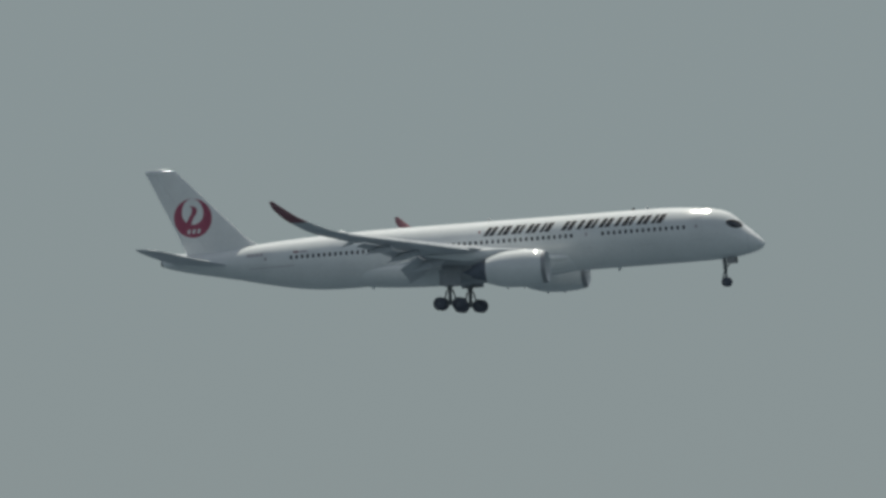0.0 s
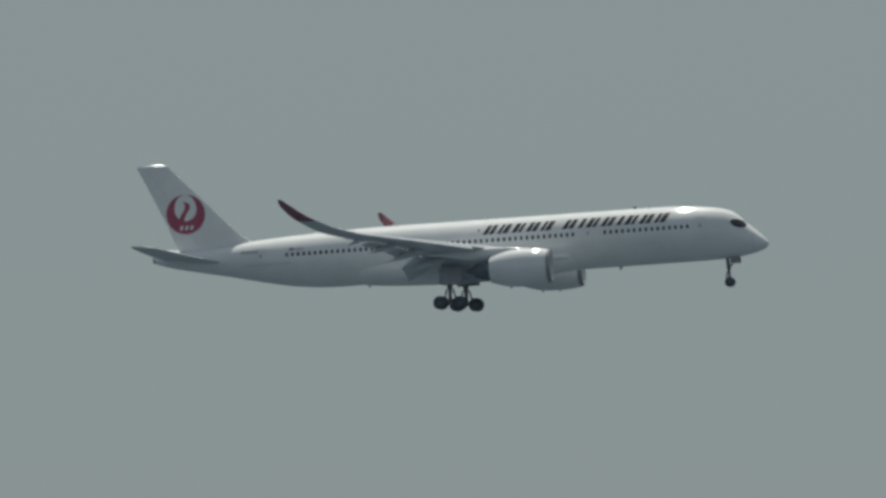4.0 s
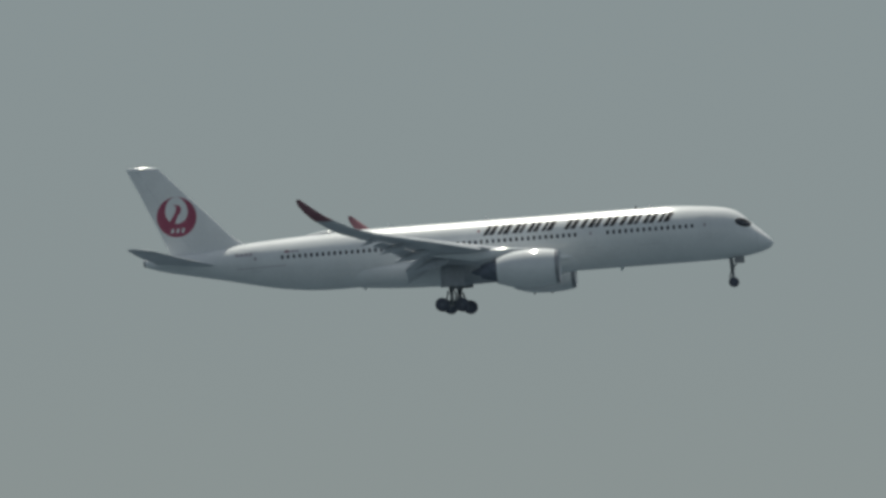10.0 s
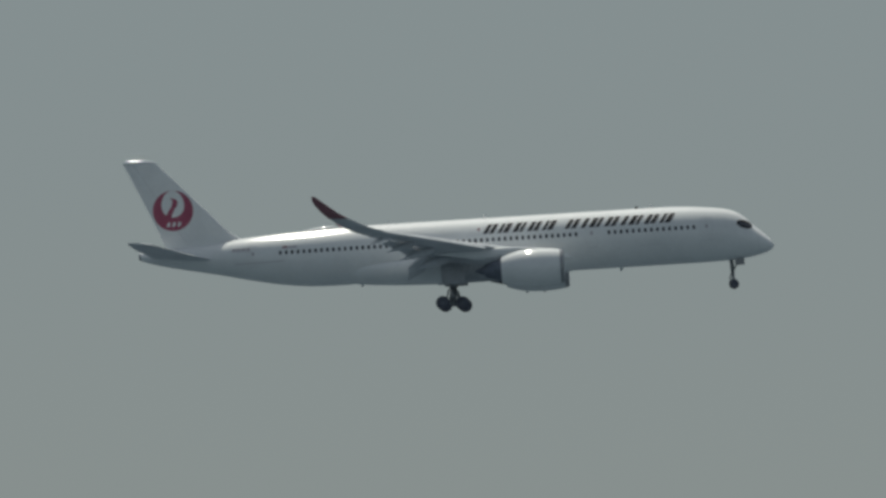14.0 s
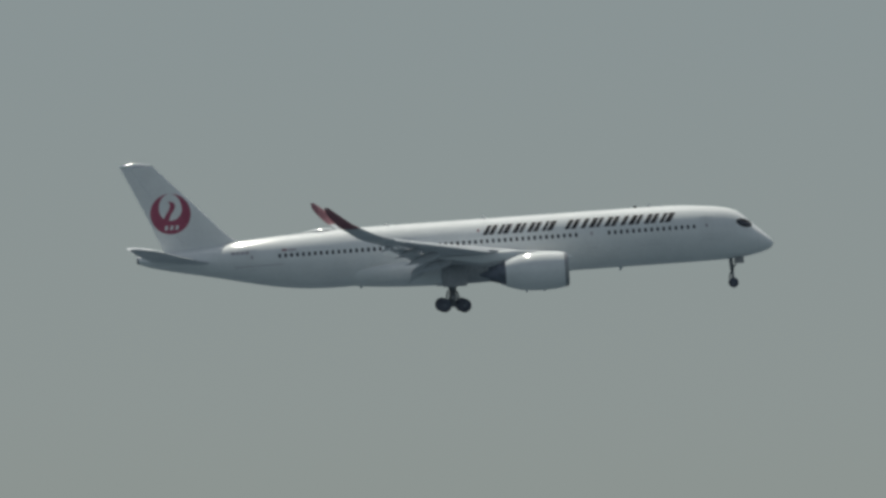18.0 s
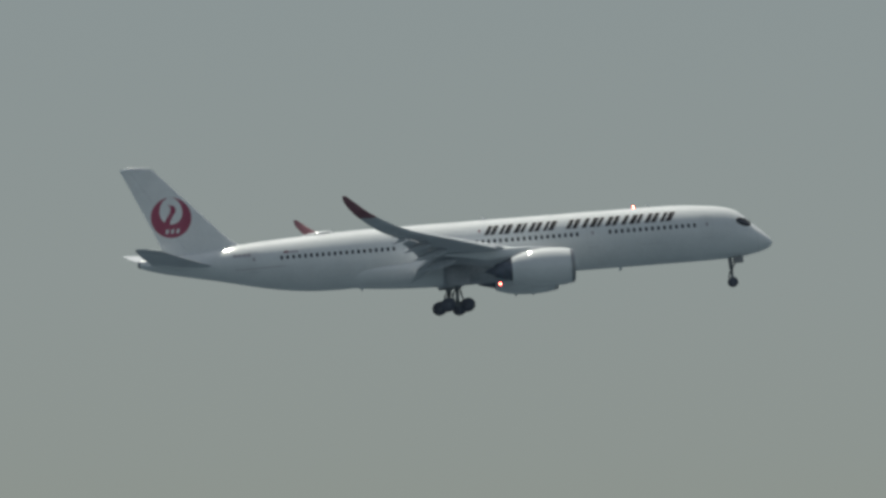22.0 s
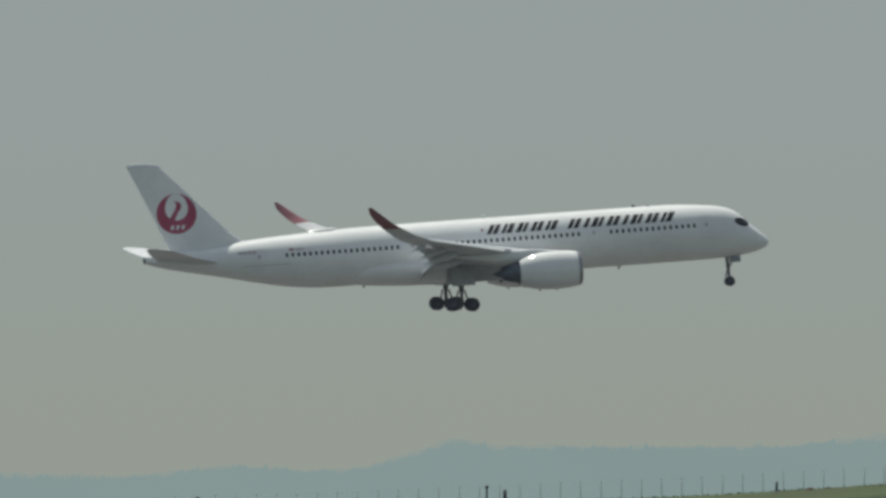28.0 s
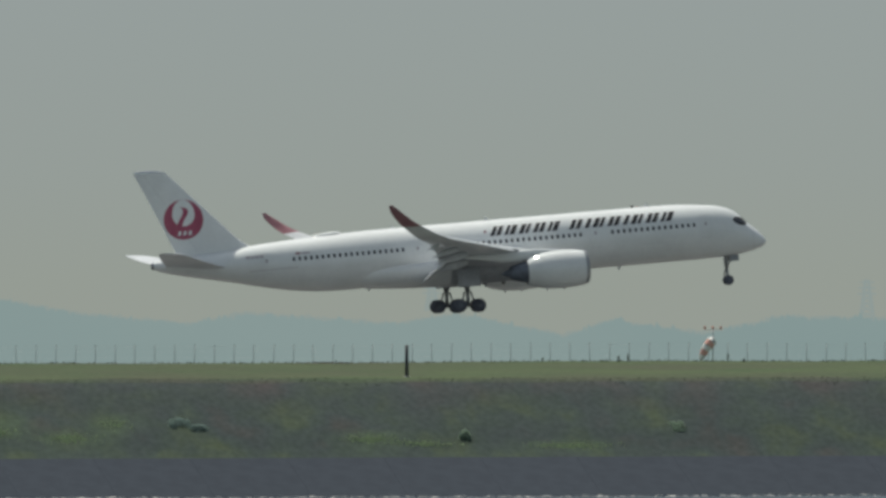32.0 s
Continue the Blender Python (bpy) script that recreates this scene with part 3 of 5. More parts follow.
        for y, fx, rx, w, h in ((7.0, 2.6, -1.9, 0.75, 0.95), (13.4, 2.2, -1.6, 0.62, 0.85), (18.4, 1.7, -1.3, 0.50, 0.68), (23.0, 0.9, -0.7, 0.3, 0.4)):
            lx, z, chord, th, _ = spline(WING, y)
            te = lx - chord
            part("flap_fairing", canoe(y, side, te + fx, te + rx, z - 0.30, z - 0.85 * h - 0.28, w, h, 0.35), M_GREY, wing, "slim grey flap-track fairing")
        # static line of the wing root
        bm = canoe(2.6, side, 12.4, 4.0, -1.6, -1.3, 1.0, 0.8)
        part("root_fairing", bm, M_WHITE, wing)
        # engine
        ey, ez = 10.55, -2.68
        o = (0, side * ey, ez)
        outer = [(9.6, 1.36), (10.6, 1.40), (11.25, 1.46), (11.48, 1.53), (11.52, 1.60), (11.44, 1.68), (11.1, 1.79), (10.3, 1.92), (9.2, 1.98), (8.0, 1.97), (7.2, 1.91), (6.5, 1.80), (5.8, 1.61), (5.05, 1.36), (5.05, 1.32), (6.0, 1.40), (7.5, 1.45)]
        engine = part("engine_nacelle", revolve(outer, o, n=56), M_WHITE, plane, "white turbofan nacelle under the wing")
        lip = [(11.15, 1.47), (11.42, 1.52), (11.525, 1.60), (11.45, 1.69), (11.12, 1.797)]
        part("intake_lip", loft([[Vector((d, side * ey + r * math.cos(2 * math.pi * k / 56), ez + r * math.sin(2 * math.pi * k / 56))) for k in range(56)] for d, r in lip], caps=False), M_LIP, engine, "bare metal intake lip")
        bm = revolve([(9.65, 1.37), (9.72, 1.37), (9.78, 0.4), (10.1, 0.33), (10.45, 0.12), (10.5, 0.01)], o, n=32)
        part("fan", bm, M_FAN, engine, "dark engine fan")
        for k in range(22):
            a = 2 * math.pi * k / 22
            bm = bmesh.new()
            va = [bm.verts.new(o_) for o_ in [Matrix.Translation(o) @ (Matrix.Rotation(a + 0.02 * i, 4, "X") @ Vector((10.02, 0.38 + 0.24 * i, 0.0))) for i in range(5)]]
            vb = [bm.verts.new(o_) for o_ in [Matrix.Translation(o) @ (Matrix.Rotation(a + 0.14 + 0.05 * i, 4, "X") @ Vector((9.80, 0.38 + 0.24 * i, 0.0))) for i in range(5)]]
            for i in range(4):
                bm.faces.new((va[i], va[i + 1], vb[i + 1], vb[i]))
            bmesh.ops.solidify(bm, geom=bm.faces[:], thickness=0.02)
            part("fan_blade", bm, M_FAN, engine)
        for x, w in ((8.9, 0.30), (7.1, 0.22)):
            bm = loft([[Vector((x + a * w, side * ey + b * 0.03, ez + z)) for a, b in ((0.5, 0), (0, 1), (-0.5, 0), (0, -1))] for z in (-1.80, -2.08)])
            part("drain_mast", bm, M_JOINT, engine, "small grey drain mast under the nacelle")
        part("core_cowl", revolve([(7.4, 1.2), (6.2, 1.22), (5.0, 1.12), (4.0, 0.88), (3.35, 0.70), (3.35, 0.62), (4.2, 0.6)], o, n=36), M_HOT, engine, "dark metal engine core cowl")
        part("exhaust_plug", revolve([(4.2, 0.45), (3.4, 0.46), (2.9, 0.32), (2.4, 0.10), (2.3, 0.02)], o, n=24), M_HOT, engine)
        # pylon
        rings = []
        for x, zb, zt, w in ((9.6, -0.95, -0.72, 0.12), (8.4, -1.0, -0.55, 0.40), (6.5, -1.1, -0.38, 0.55), (4.5, -1.6, -0.36, 0.60), (2.5, -1.5, -0.45, 0.60), (0.5, -1.1, -0.5, 0.5), (-1.0, -0.85, -0.55, 0.25), (-1.7, -0.7, -0.6, 0.06)):
            rings.append([Vector((x, side * ey + 0.5 * w * math.cos(2 * math.pi * k / 12), (zb + zt) / 2 + (zt - zb) / 2 * math.sin(2 * math.pi * k / 12))) for k in range(12)])
        part("pylon", loft(rings), M_WHITE, engine, "white engine pylon")
        bm = loft([[Vector((9.9, side * ey + side * -1.5 + 0.02 * i, ez + 1.05)) for i in (0, 1)] + [Vector((9.9, side * ey - side * 1.5 + 0.02 * i, ez + 1.07)) for i in (1, 0)],
                   [Vector((8.3, side * ey - side * 2.0 + 0.02 * i, ez + 1.55)) for i in (0, 1)] + [Vector((8.3, side * ey - side * 1.6 + 0.02 * i, ez + 1.0)) for i in (1, 0)]])
        part("nacelle_strake", bm, M_WHITE, engine)

    # tail
    fin = part("tail_fin", loft([fin_ring(z) for z in steps(1.6, 10.8, 26)]), M_WHITE, plane, "tall white swept tail fin")
    # domed cap of the fin, arched from front to back
    rings = []
    for i in range(25):
        x = -30.25 - 3.2 * i / 24
        half = max(0.012, fin_half(x, 10.8) * 0.995)
        top = 11.08 - (0.085 if x > -32.1 else 0.06) * (x + 32.1) ** 2
        rings.append([Vector((x, half * math.cos(math.pi * k / 16), 10.79 + (top - 10.79) * math.sin(math.pi * k / 16))) for k in range(17)])
    part("fin_cap", loft(rings), M_TIPCAP, fin, "rounded polished tip of the fin")
    for side in (-1, 1):
        # rudder joint and the red disc
        cx, cz, R = -28.60, 5.70, 2.08
        disc = [[(cx + R * k / 7 * math.cos(2 * math.pi * i / 44), cz + R * k / 7 * math.sin(2 * math.pi * i / 44)) for i in range(44)] for k in (0.02, 1, 2, 3, 4, 5, 6, 7)]
        part("tail_disc", tail_plate(disc, side, 0.012), M_RED, fin, "red disc painted on the fin")
        wx, wz, r0 = cx + 0.02, cz + 0.50, 1.20
        inner = [[(wx + r0 * k / 5 * 0.98 * math.cos(2 * math.pi * i / 36), wz + (1.31 if math.sin(2 * math.pi * i / 36) > 0 else 1.0) * r0 * k / 5 * math.sin(2 * math.pi * i / 36)) for i in range(36)] for k in (0.02, 1, 2, 3, 4, 5)]
        part("disc_inset", tail_plate(inner, side, 0.022), M_WHITE, fin, "plain white shape inside the disc")
        path = [(x - 0.18, z + 0.08, w) for x, z, w in ((-28.85, 4.50, 0.42), (-28.75, 5.0, 0.46), (-28.55, 5.55, 0.36), (-28.28, 6.05, 0.27), (-28.14, 6.45, 0.27), (-28.26, 6.78, 0.22), (-28.62, 6.92, 0.07))]
        bm = bmesh.new()
        edge = [[bm.verts.new((x + s * w, side * (fin_half(x, z) + 0.034), z)) for s in (-1, 1)] + [bm.verts.new((x + s * w, side * (fin_half(x, z) - 0.02), z)) for s in (1, -1)] for x, z, w in path]
        for a, b in zip(edge, edge[1:]):
            for i in range(4):
                j = (i + 1) % 4
                bm.faces.new((a[i], a[j], b[j], b[i]))
        bm.faces.new(edge[0])
        bm.faces.new(edge[-1][::-1])
        bmesh.ops.recalc_face_normals(bm, faces=bm.faces)
        part("disc_stroke", bm, M_RED, fin, "red curved stroke")
        for i in range(3):
            x0 = -29.33 + 0.55 * i
            ring = [(x0, 4.06), (x0 + 0.30, 4.06), (x0 + 0.44, 4.50), (x0 + 0.14, 4.50)]
            mid = [(x0 + 0.2, 4.26), (x0 + 0.24, 4.26), (x0 + 0.24, 4.30), (x0 + 0.2, 4.30)]
            part("disc_bar", tail_plate([mid, ring], side, 0.024), M_WHITE, fin, "small white bar")
        bm = bmesh.new()
        for z0, z1 in zip(steps(2.4, 10.6, 10), steps(2.4, 10.6, 10)[1:]):
            vs = []
            for z in (z0, z1):
                lx, chord, th = spline(FIN, z)
                x = lx - 0.70 * chord
                vs += [(x, z), (x - 0.05, z)]
            (xa, za), (xb, zb), (xc, zc), (xd, zd) = vs[0], vs[1], vs[3], vs[2]
            q = [bm.verts.new((x, side * (fin_half(x, z) + 0.006), z)) for x, z in ((xa, za), (xb, zb), (xc, zc), (xd, zd))]
            q2 = [bm.verts.new((x, side * (fin_half(x, z) - 0.02), z)) for x, z in ((xa, za), (xb, zb), (xc, zc), (xd, zd))]
            bm.faces.new(q)
            for i in range(4):
                j = (i + 1) % 4
                bm.faces.new((q[i], q[j], q2[j], q2[i]))
        bmesh.ops.recalc_face_normals(bm, faces=bm.faces)
        part("rudder_joint", bm, M_JOINT, fin)
        # tailplane
        tp = [(0.5, -24.0, 0.18, 6.9), (1.6, -24.8, 0.38, 6.4), (5.0, -27.55, 1.14, 4.75), (8.2, -30.1, 1.95, 3.05), (9.1, -30.95, 2.18, 2.25), (9.4, -31.75, 2.28, 1.4)]
        rings = []
        for y in steps(0.5, 9.4, 14):
            lx, z, chord = spline(tp, y)
            rings.append(airfoil_ring((lx, side * y, z), chord, 0.07, side, 10, 6))
        tail = part("tailplane", loft(rings), M_GREY, plane, "grey horizontal tailplane")
        bm = bmesh.new()
        for y0, y1 in ((1.9, 8.3),):
            pts = []
            for y in (y0, y1):
                lx, z, chord = spline(tp, y)
                pts.append(Vector((lx - 0.70 * chord, side * y, z + 0.70 * chord * math.sin(radians(6)) + 0.01)))
            rod(bm, pts[0], pts[1], 0.035, n=6)
        part("elevator_joint", bm, M_JOINT, tail)

    # undercarriage
    for side in (-1, 1):
        y = 5.3 * side
        bm = rod(bmesh.new(), (-0.35, y, -2.2), (-0.42, y, -4.2), 0.28)
        rod(bm, (-0.42, y, -4.2), (-0.45, y, -5.64), 0.20)
        gear = part("main_gear_leg", bm, M_STEEL, plane, "grey main undercarriage leg with four wheels")
        gear.location.x = 0.16
        bm = rod(bmesh.new(), (-1.55, y, -5.60), (0.65, y, -5.72), 0.16)
        part("bogie_beam", bm, M_STEEL, gear)
        for x, z in ((-1.45, -5.60), (0.58, -5.74)):
            part("axle", rod(bmesh.new(), (x, y - 0.9, z), (x, y + 0.9, z), 0.1), M_STEEL, gear)
            for dy in (-0.72, 0.72):
                wheel(gear, x, y + dy, z, 0.71, 0.52)
        for a, b, r in (((-0.38, y, -4.1), (-1.2, y - side * 0.3, -3.0), 0.10), ((-0.38, y, -4.1), (0.5, y - side * 0.6, -3.0), 0.07), ((-0.40, y, -4.3), (-0.3, y - side * 2.2, -2.9), 0.10), ((-0.1, y, -4.2), (0.25, y, -5.5), 0.09), ((-0.75, y, -4.2), (-1.1, y, -5.5), 0.09)):
            part("brace", rod(bmesh.new(), a, b, r, n=8), M_STEEL, gear)
        # leg door on the outer side of the leg
        m = Matrix.Translation((-0.25, side * 5.72, -2.95)) @ Matrix.Rotation(side * 0.10, 4, "X")
        leg_door = box(bmesh.new(), -1.15, 1.25, -0.03, 0.03, -0.78, 0.95, m)
        bmesh.ops.bevel(leg_door, geom=leg_door.edges[:], offset=0.02, segments=1, affect="EDGES")
        part("leg_door", leg_door, M_UNDERSHADE, gear, "grey leg door of the undercarriage")
        m = Matrix.Translation((-0.3, side * 0.5, -3.42)) @ Matrix.Rotation(side * -0.05, 4, "X")
        part("bay_door", box(bmesh.new(), -1.5, 1.2, -0.03, 0.03, -0.22, 0.06, m), M_GREY, plane, "grey wheel-bay door")
    bm = rod(bmesh.new(), (28.35, 0, -2.6), (28.45, 0, -4.1), 0.21)
    rod(bm, (28.45, 0, -4.1), (28.5, 0, -5.38), 0.15)
    nose = part("nose_gear_leg", bm, M_STEEL, plane, "grey nose undercarriage leg with two wheels")
    nose.location.x = 0.13
    part("axle", rod(bmesh.new(), (28.5, -0.45, -5.38), (28.5, 0.45, -5.38), 0.08), M_STEEL, nose)
    for y in (-0.36, 0.36):
        wheel(nose, 28.5, y, -5.38, 0.52, 0.34)
    for a, b in (((28.42, 0, -4.0), (29.6, 0, -2.7)), ((28.3, 0, -4.2), (28.1, 0, -4.9)), ((28.1, 0, -4.9), (28.45, 0, -5.2))):
        part("brace", rod(bmesh.new(), a, b, 0.07, n=8), M_STEEL, nose)
    for side in (-1, 1):
        m = Matrix.Translation((29.0, side * 0.55, -2.92)) @ Matrix.Rotation(side * 0.15, 4, "X")
        part("nose_gear_door", box(bmesh.new(), -0.25, 0.70, -0.025, 0.025, -0.52, 0.12, m), M_STEEL, nose, "grey nose gear door")
    part("taxi_lamp", revolve([(0, 0.13), (0.06, 0.15), (0.1, 0.12)], (28.62, 0, -3.7), Vector((1, 0, 0)), 14), M_LIP, nose)
    return plane


airliner = build_airliner()


# ---- water, embankment, runway ----
M_WATER = material("grey_sea_water", (0.060, 0.082, 0.102), 0.5, var=0.15, scale_big=0.05, scale_small=0.6, bump=0.6, ior=1.33, spec=0.1)
M_LAND = bpy.data.materials.new("grass_embankment")
M_TURF = material("dry_green_grass", (0.098, 0.108, 0.066), 0.95, spec=0.0, var=0.25, scale_big=0.06, scale_small=1.6, second=(0.078, 0.088, 0.058))
M_WEED = material("dark_weed_tufts", (0.10, 0.105, 0.075), 0.95, spec=0.0, var=0.3, scale_big=0.3, scale_small=3.0)
M_SHRUB = bpy.data.materials.new("sunlit_shrub_leaves")
M_CONC = material("weathered_concrete", (0.36, 0.36, 0.35), 0.85, var=0.14, scale_big=0.25, scale_small=3.0, random_amount=0.05)
M_PALE = material("pale_concrete", (0.55, 0.54, 0.51), 0.9, spec=0.0, var=0.08, scale_big=0.3, scale_small=3.0)
M_REVET = material("dark_revetment_asphalt", (0.059, 0.068, 0.084), 1.0, spec=0.0, var=0.05, scale_big=0.6, scale_small=4.0, random_amount=0.015)
M_STONE = material("pale_armour_stone", (0.52, 0.51, 0.49), 0.85, var=0.15, scale_big=0.8, scale_small=5.0, bump=0.4)
M_RUNWAY = material("runway_asphalt", (0.095, 0.097, 0.098), 0.85, var=0.1, scale_big=0.1, scale_small=1.5)
# dark mast and post steel raised to greys that take in the haze
M_MAST = material("hazed_mast_steel", (0.165, 0.185, 0.195), 0.6, var=0.15)
M_DARK = material("dark_painted_steel", (0.060, 0.066, 0.073), 0.6, var=0.15)
M_GALV = material("galvanised_steel", (0.38, 0.40, 0.41), 0.6, metal=0.2, var=0.12)
M_WPAINT = material("white_painted_metal", (0.75, 0.75, 0.73), 0.5, var=0.06)
M_ORANGE = material("orange_red_paint", (0.50, 0.18, 0.13), 0.6, var=0.1)
M_CAB = material("dull_grey_cabinet_paint", (0.29, 0.30, 0.31), 0.7, spec=0.2, var=0.1)
M_RAMP = material("worn_ramp_concrete", (0.25, 0.25, 0.245), 0.9, spec=0.0, var=0.15, scale_big=0.5, scale_small=4.0)
M_SLATE = material("dark_slate_concrete", (0.098, 0.110, 0.140), 0.9, spec=0.0, var=0.12)
M_SOCK = material("faded_orange_fabric", (0.68, 0.40, 0.34), 0.9, spec=0.0, var=0.1)
M_HUT = material("pale_block_concrete", (0.52, 0.525, 0.53), 0.9, spec=0.1, var=0.10, scale_big=0.4, scale_small=3.0, random_amount=0.06)
M_RUST = material("faded_red_paint", (0.34, 0.185, 0.145), 0.8, var=0.15)
M_WIRE = material("grey_fence_mesh", (0.42, 0.40, 0.38), 0.6, var=0.1)


def land_material():
    """Mown grass on top, rough dark weeds with green clumps on the slope: patches along the bank, by noise at three sizes."""
    m = M_LAND
    m.use_nodes = True
    t = m.node_tree
    b = t.nodes["Principled BSDF"]
    b.inputs["Roughness"].default_value = 1.0
    b.inputs["Specular IOR Level"].default_value = 0.0
    tc = t.nodes.new("ShaderNodeTexCoord")
    big = t.nodes.new("ShaderNodeMapping")
    big.inputs["Scale"].default_value = (1.0, 0.8, 0.8)
    t.links.new(tc.outputs["Object"], big.inputs[0])

    def nz(sc, det, src):
        n = t.nodes.new("ShaderNodeTexNoise")
        n.inputs["Scale"].default_value = sc
        n.inputs["Detail"].default_value = det
        t.links.new(src, n.inputs["Vector"])
        return n.outputs["Fac"]

    def ramp(src, stops):
        r = t.nodes.new("ShaderNodeValToRGB")
        e = r.color_ramp.elements
        e[0].position, e[0].color = stops[0][0], (*stops[0][1], 1)
        e[1].position, e[1].color = stops[-1][0], (*stops[-1][1], 1)
        for p_, c_ in stops[1:-1]:
            q = e.new(p_)
            q.color = (*c_, 1)
        t.links.new(src, r.inputs[0])
        return r.outputs[0]

    weeds = ramp(nz(0.11, 5, big.outputs[0]), ((0.30, (0.092, 0.084, 0.084)), (0.42, (0.083, 0.084, 0.084)), (0.52, (0.073, 0.085, 0.086)), (0.64, (0.078, 0.096, 0.080)), (0.76, (0.090, 0.108, 0.074))))
    lower = ramp(nz(0.16, 5, big.outputs[0]), ((0.30, (0.082, 0.084, 0.082)), (0.42, (0.070, 0.085, 0.085)), (0.54, (0.072, 0.091, 0.082)), (0.68, (0.090, 0.111, 0.076))))
    # fresher grass creeps up from the foot of the slope
    pos = t.nodes.new("ShaderNodeSeparateXYZ")
    t.links.new(tc.outputs["Object"], pos.inputs[0])
    hgt = t.nodes.new("ShaderNodeMath")
    hgt.operation = "MULTIPLY_ADD"
    t.links.new(nz(0.12, 4, big.outputs[0]), hgt.inputs[0])
    hgt.inputs[1].default_value = 9.0
    t.links.new(pos.outputs["Z"], hgt.inputs[2])
    up = t.nodes.new("ShaderNodeMapRange")
    up.inputs["From Min"].default_value, up.inputs["From Max"].default_value = 12.5, 16.2
    t.links.new(hgt.outputs[0], up.inputs["Value"])
    wm = t.nodes.new("ShaderNodeMix")
    wm.data_type = "RGBA"
    t.links.new(up.outputs[0], wm.inputs["Factor"])
    t.links.new(lower, wm.inputs[6])
    t.links.new(weeds, wm.inputs[7])
    weeds = wm.outputs[2]
    turf = ramp(nz(0.05, 4, big.outputs[0]), ((0.3, (0.086, 0.100, 0.072)), (0.5, (0.080, 0.108, 0.068)), (0.7, (0.094, 0.124, 0.072))))
    # drier streaks lie along the mown top
    lie = t.nodes.new("ShaderNodeMapping")
    lie.inputs["Scale"].default_value = (0.10, 0.9, 1.0)
    t.links.new(tc.outputs["Object"], lie.inputs[0])
    streak = t.nodes.new("ShaderNodeMapRange")
    streak.inputs["From Min"].default_value, streak.inputs["From Max"].default_value = 0.42, 0.70
    streak.inputs["To Max"].default_value = 0.5
    t.links.new(nz(0.55, 5, lie.outputs[0]), streak.inputs["Value"])
    dried = t.nodes.new("ShaderNodeMix")
    dried.data_type = "RGBA"
    dried.inputs[7].default_value = (0.125, 0.112, 0.088, 1)
    t.links.new(streak.outputs[0], dried.inputs["Factor"])
    t.links.new(turf, dried.inputs[6])
    turf = dried.outputs[2]
    # how steep the ground lies tells weeds from mown turf
    geo = t.nodes.new("ShaderNodeNewGeometry")
    sp = t.nodes.new("ShaderNodeSeparateXYZ")
    t.links.new(geo.outputs["True Normal"], sp.inputs[0])
    mr = t.nodes.new("ShaderNodeMapRange")
    mr.inputs["From Min"].default_value, mr.inputs["From Max"].default_value = 0.90, 0.995
    t.links.new(sp.outputs["Z"], mr.inputs["Value"])
    mx = t.nodes.new("ShaderNodeMix")
    mx.data_type = "RGBA"
    t.links.new(mr.outputs[0], mx.inputs["Factor"])
    att = t.nodes.new("ShaderNodeVertexColor")
    att.layer_name = "growth"
    ragged = t.nodes.new("ShaderNodeMath")
    ragged.operation = "MULTIPLY"
    rr = t.nodes.new("ShaderNodeMapRange")
    rr.inputs["From Min"].default_value, rr.inputs["From Max"].default_value = 0.3, 0.65
    rr.inputs["To Min"].default_value, rr.inputs["To Max"].default_value = 0.4, 1.2
    t.links.new(nz(0.7, 5, big.outputs[0]), rr.inputs["Value"])
    t.links.new(att.outputs["Color"], ragged.inputs[0])
    t.links.new(rr.outputs[0], ragged.inputs[1])
    ragged.use_clamp = True
    fresh = t.nodes.new("ShaderNodeMix")
    fresh.data_type = "RGBA"
    fresh.inputs[7].default_value = (0.105, 0.142, 0.092, 1)
    t.links.new(ragged.outputs[0], fresh.inputs["Factor"])
    t.links.new(weeds, fresh.inputs[6])
    weeds = fresh.outputs[2]
    t.links.new(weeds, mx.inputs[6])
    t.links.new(turf, mx.inputs[7])
    hsv = t.nodes.new("ShaderNodeHueSaturation")
    m2 = t.nodes.new("ShaderNodeMapRange")
    m2.inputs["From Min"].default_value, m2.inputs["From Max"].default_value = 0.3, 0.7
    m2.inputs["To Min"].default_value, m2.inputs["To Max"].default_value = 0.86, 1.14
    t.links.new(nz(1.7, 5, big.outputs[0]), m2.inputs["Value"])
    t.links.new(m2.outputs[0], hsv.inputs["Value"])
    t.links.new(mx.outputs[2], hsv.inputs["Color"])
    t.links.new(hsv.outputs[0], b.inputs["Base Color"])


land_material()


def leaf_material(m, colour, back):
    m.use_nodes = True
    t = m.node_tree
    t.nodes.clear()
    out = t.nodes.new("ShaderNodeOutputMaterial")
    d, tr, add = t.nodes.new("ShaderNodeBsdfDiffuse"), t.nodes.new("ShaderNodeBsdfTranslucent"), t.nodes.new("ShaderNodeAddShader")
    geo, mr, hs = t.nodes.new("ShaderNodeNewGeometry"), t.nodes.new("ShaderNodeMapRange"), t.nodes.new("ShaderNodeHueSaturation")
    mr.inputs["To Min"].default_value, mr.inputs["To Max"].default_value = 0.7, 1.3
    hs.inputs["Color"].default_value = (*colour, 1)
    t.links.new(geo.outputs["Random Per Island"], mr.inputs["Value"])
    t.links.new(mr.outputs[0], hs.inputs["Value"])
    t.links.new(hs.outputs[0], d.inputs["Color"])
    tr.inputs["Color"].default_value = (*back, 1)
    t.links.new(d.outputs[0], add.inputs[0])
    t.links.new(tr.outputs[0], add.inputs[1])
    t.links.new(add.outputs[0], out.inputs[0])


leaf_material(M_SHRUB, (0.165, 0.215, 0.175), (0.16, 0.205, 0.155))
M_SHRUB_DARK = bpy.data.materials.new("dark_shrub_leaves")
leaf_material(M_SHRUB_DARK, (0.150, 0.195, 0.185), (0.14, 0.185, 0.165))

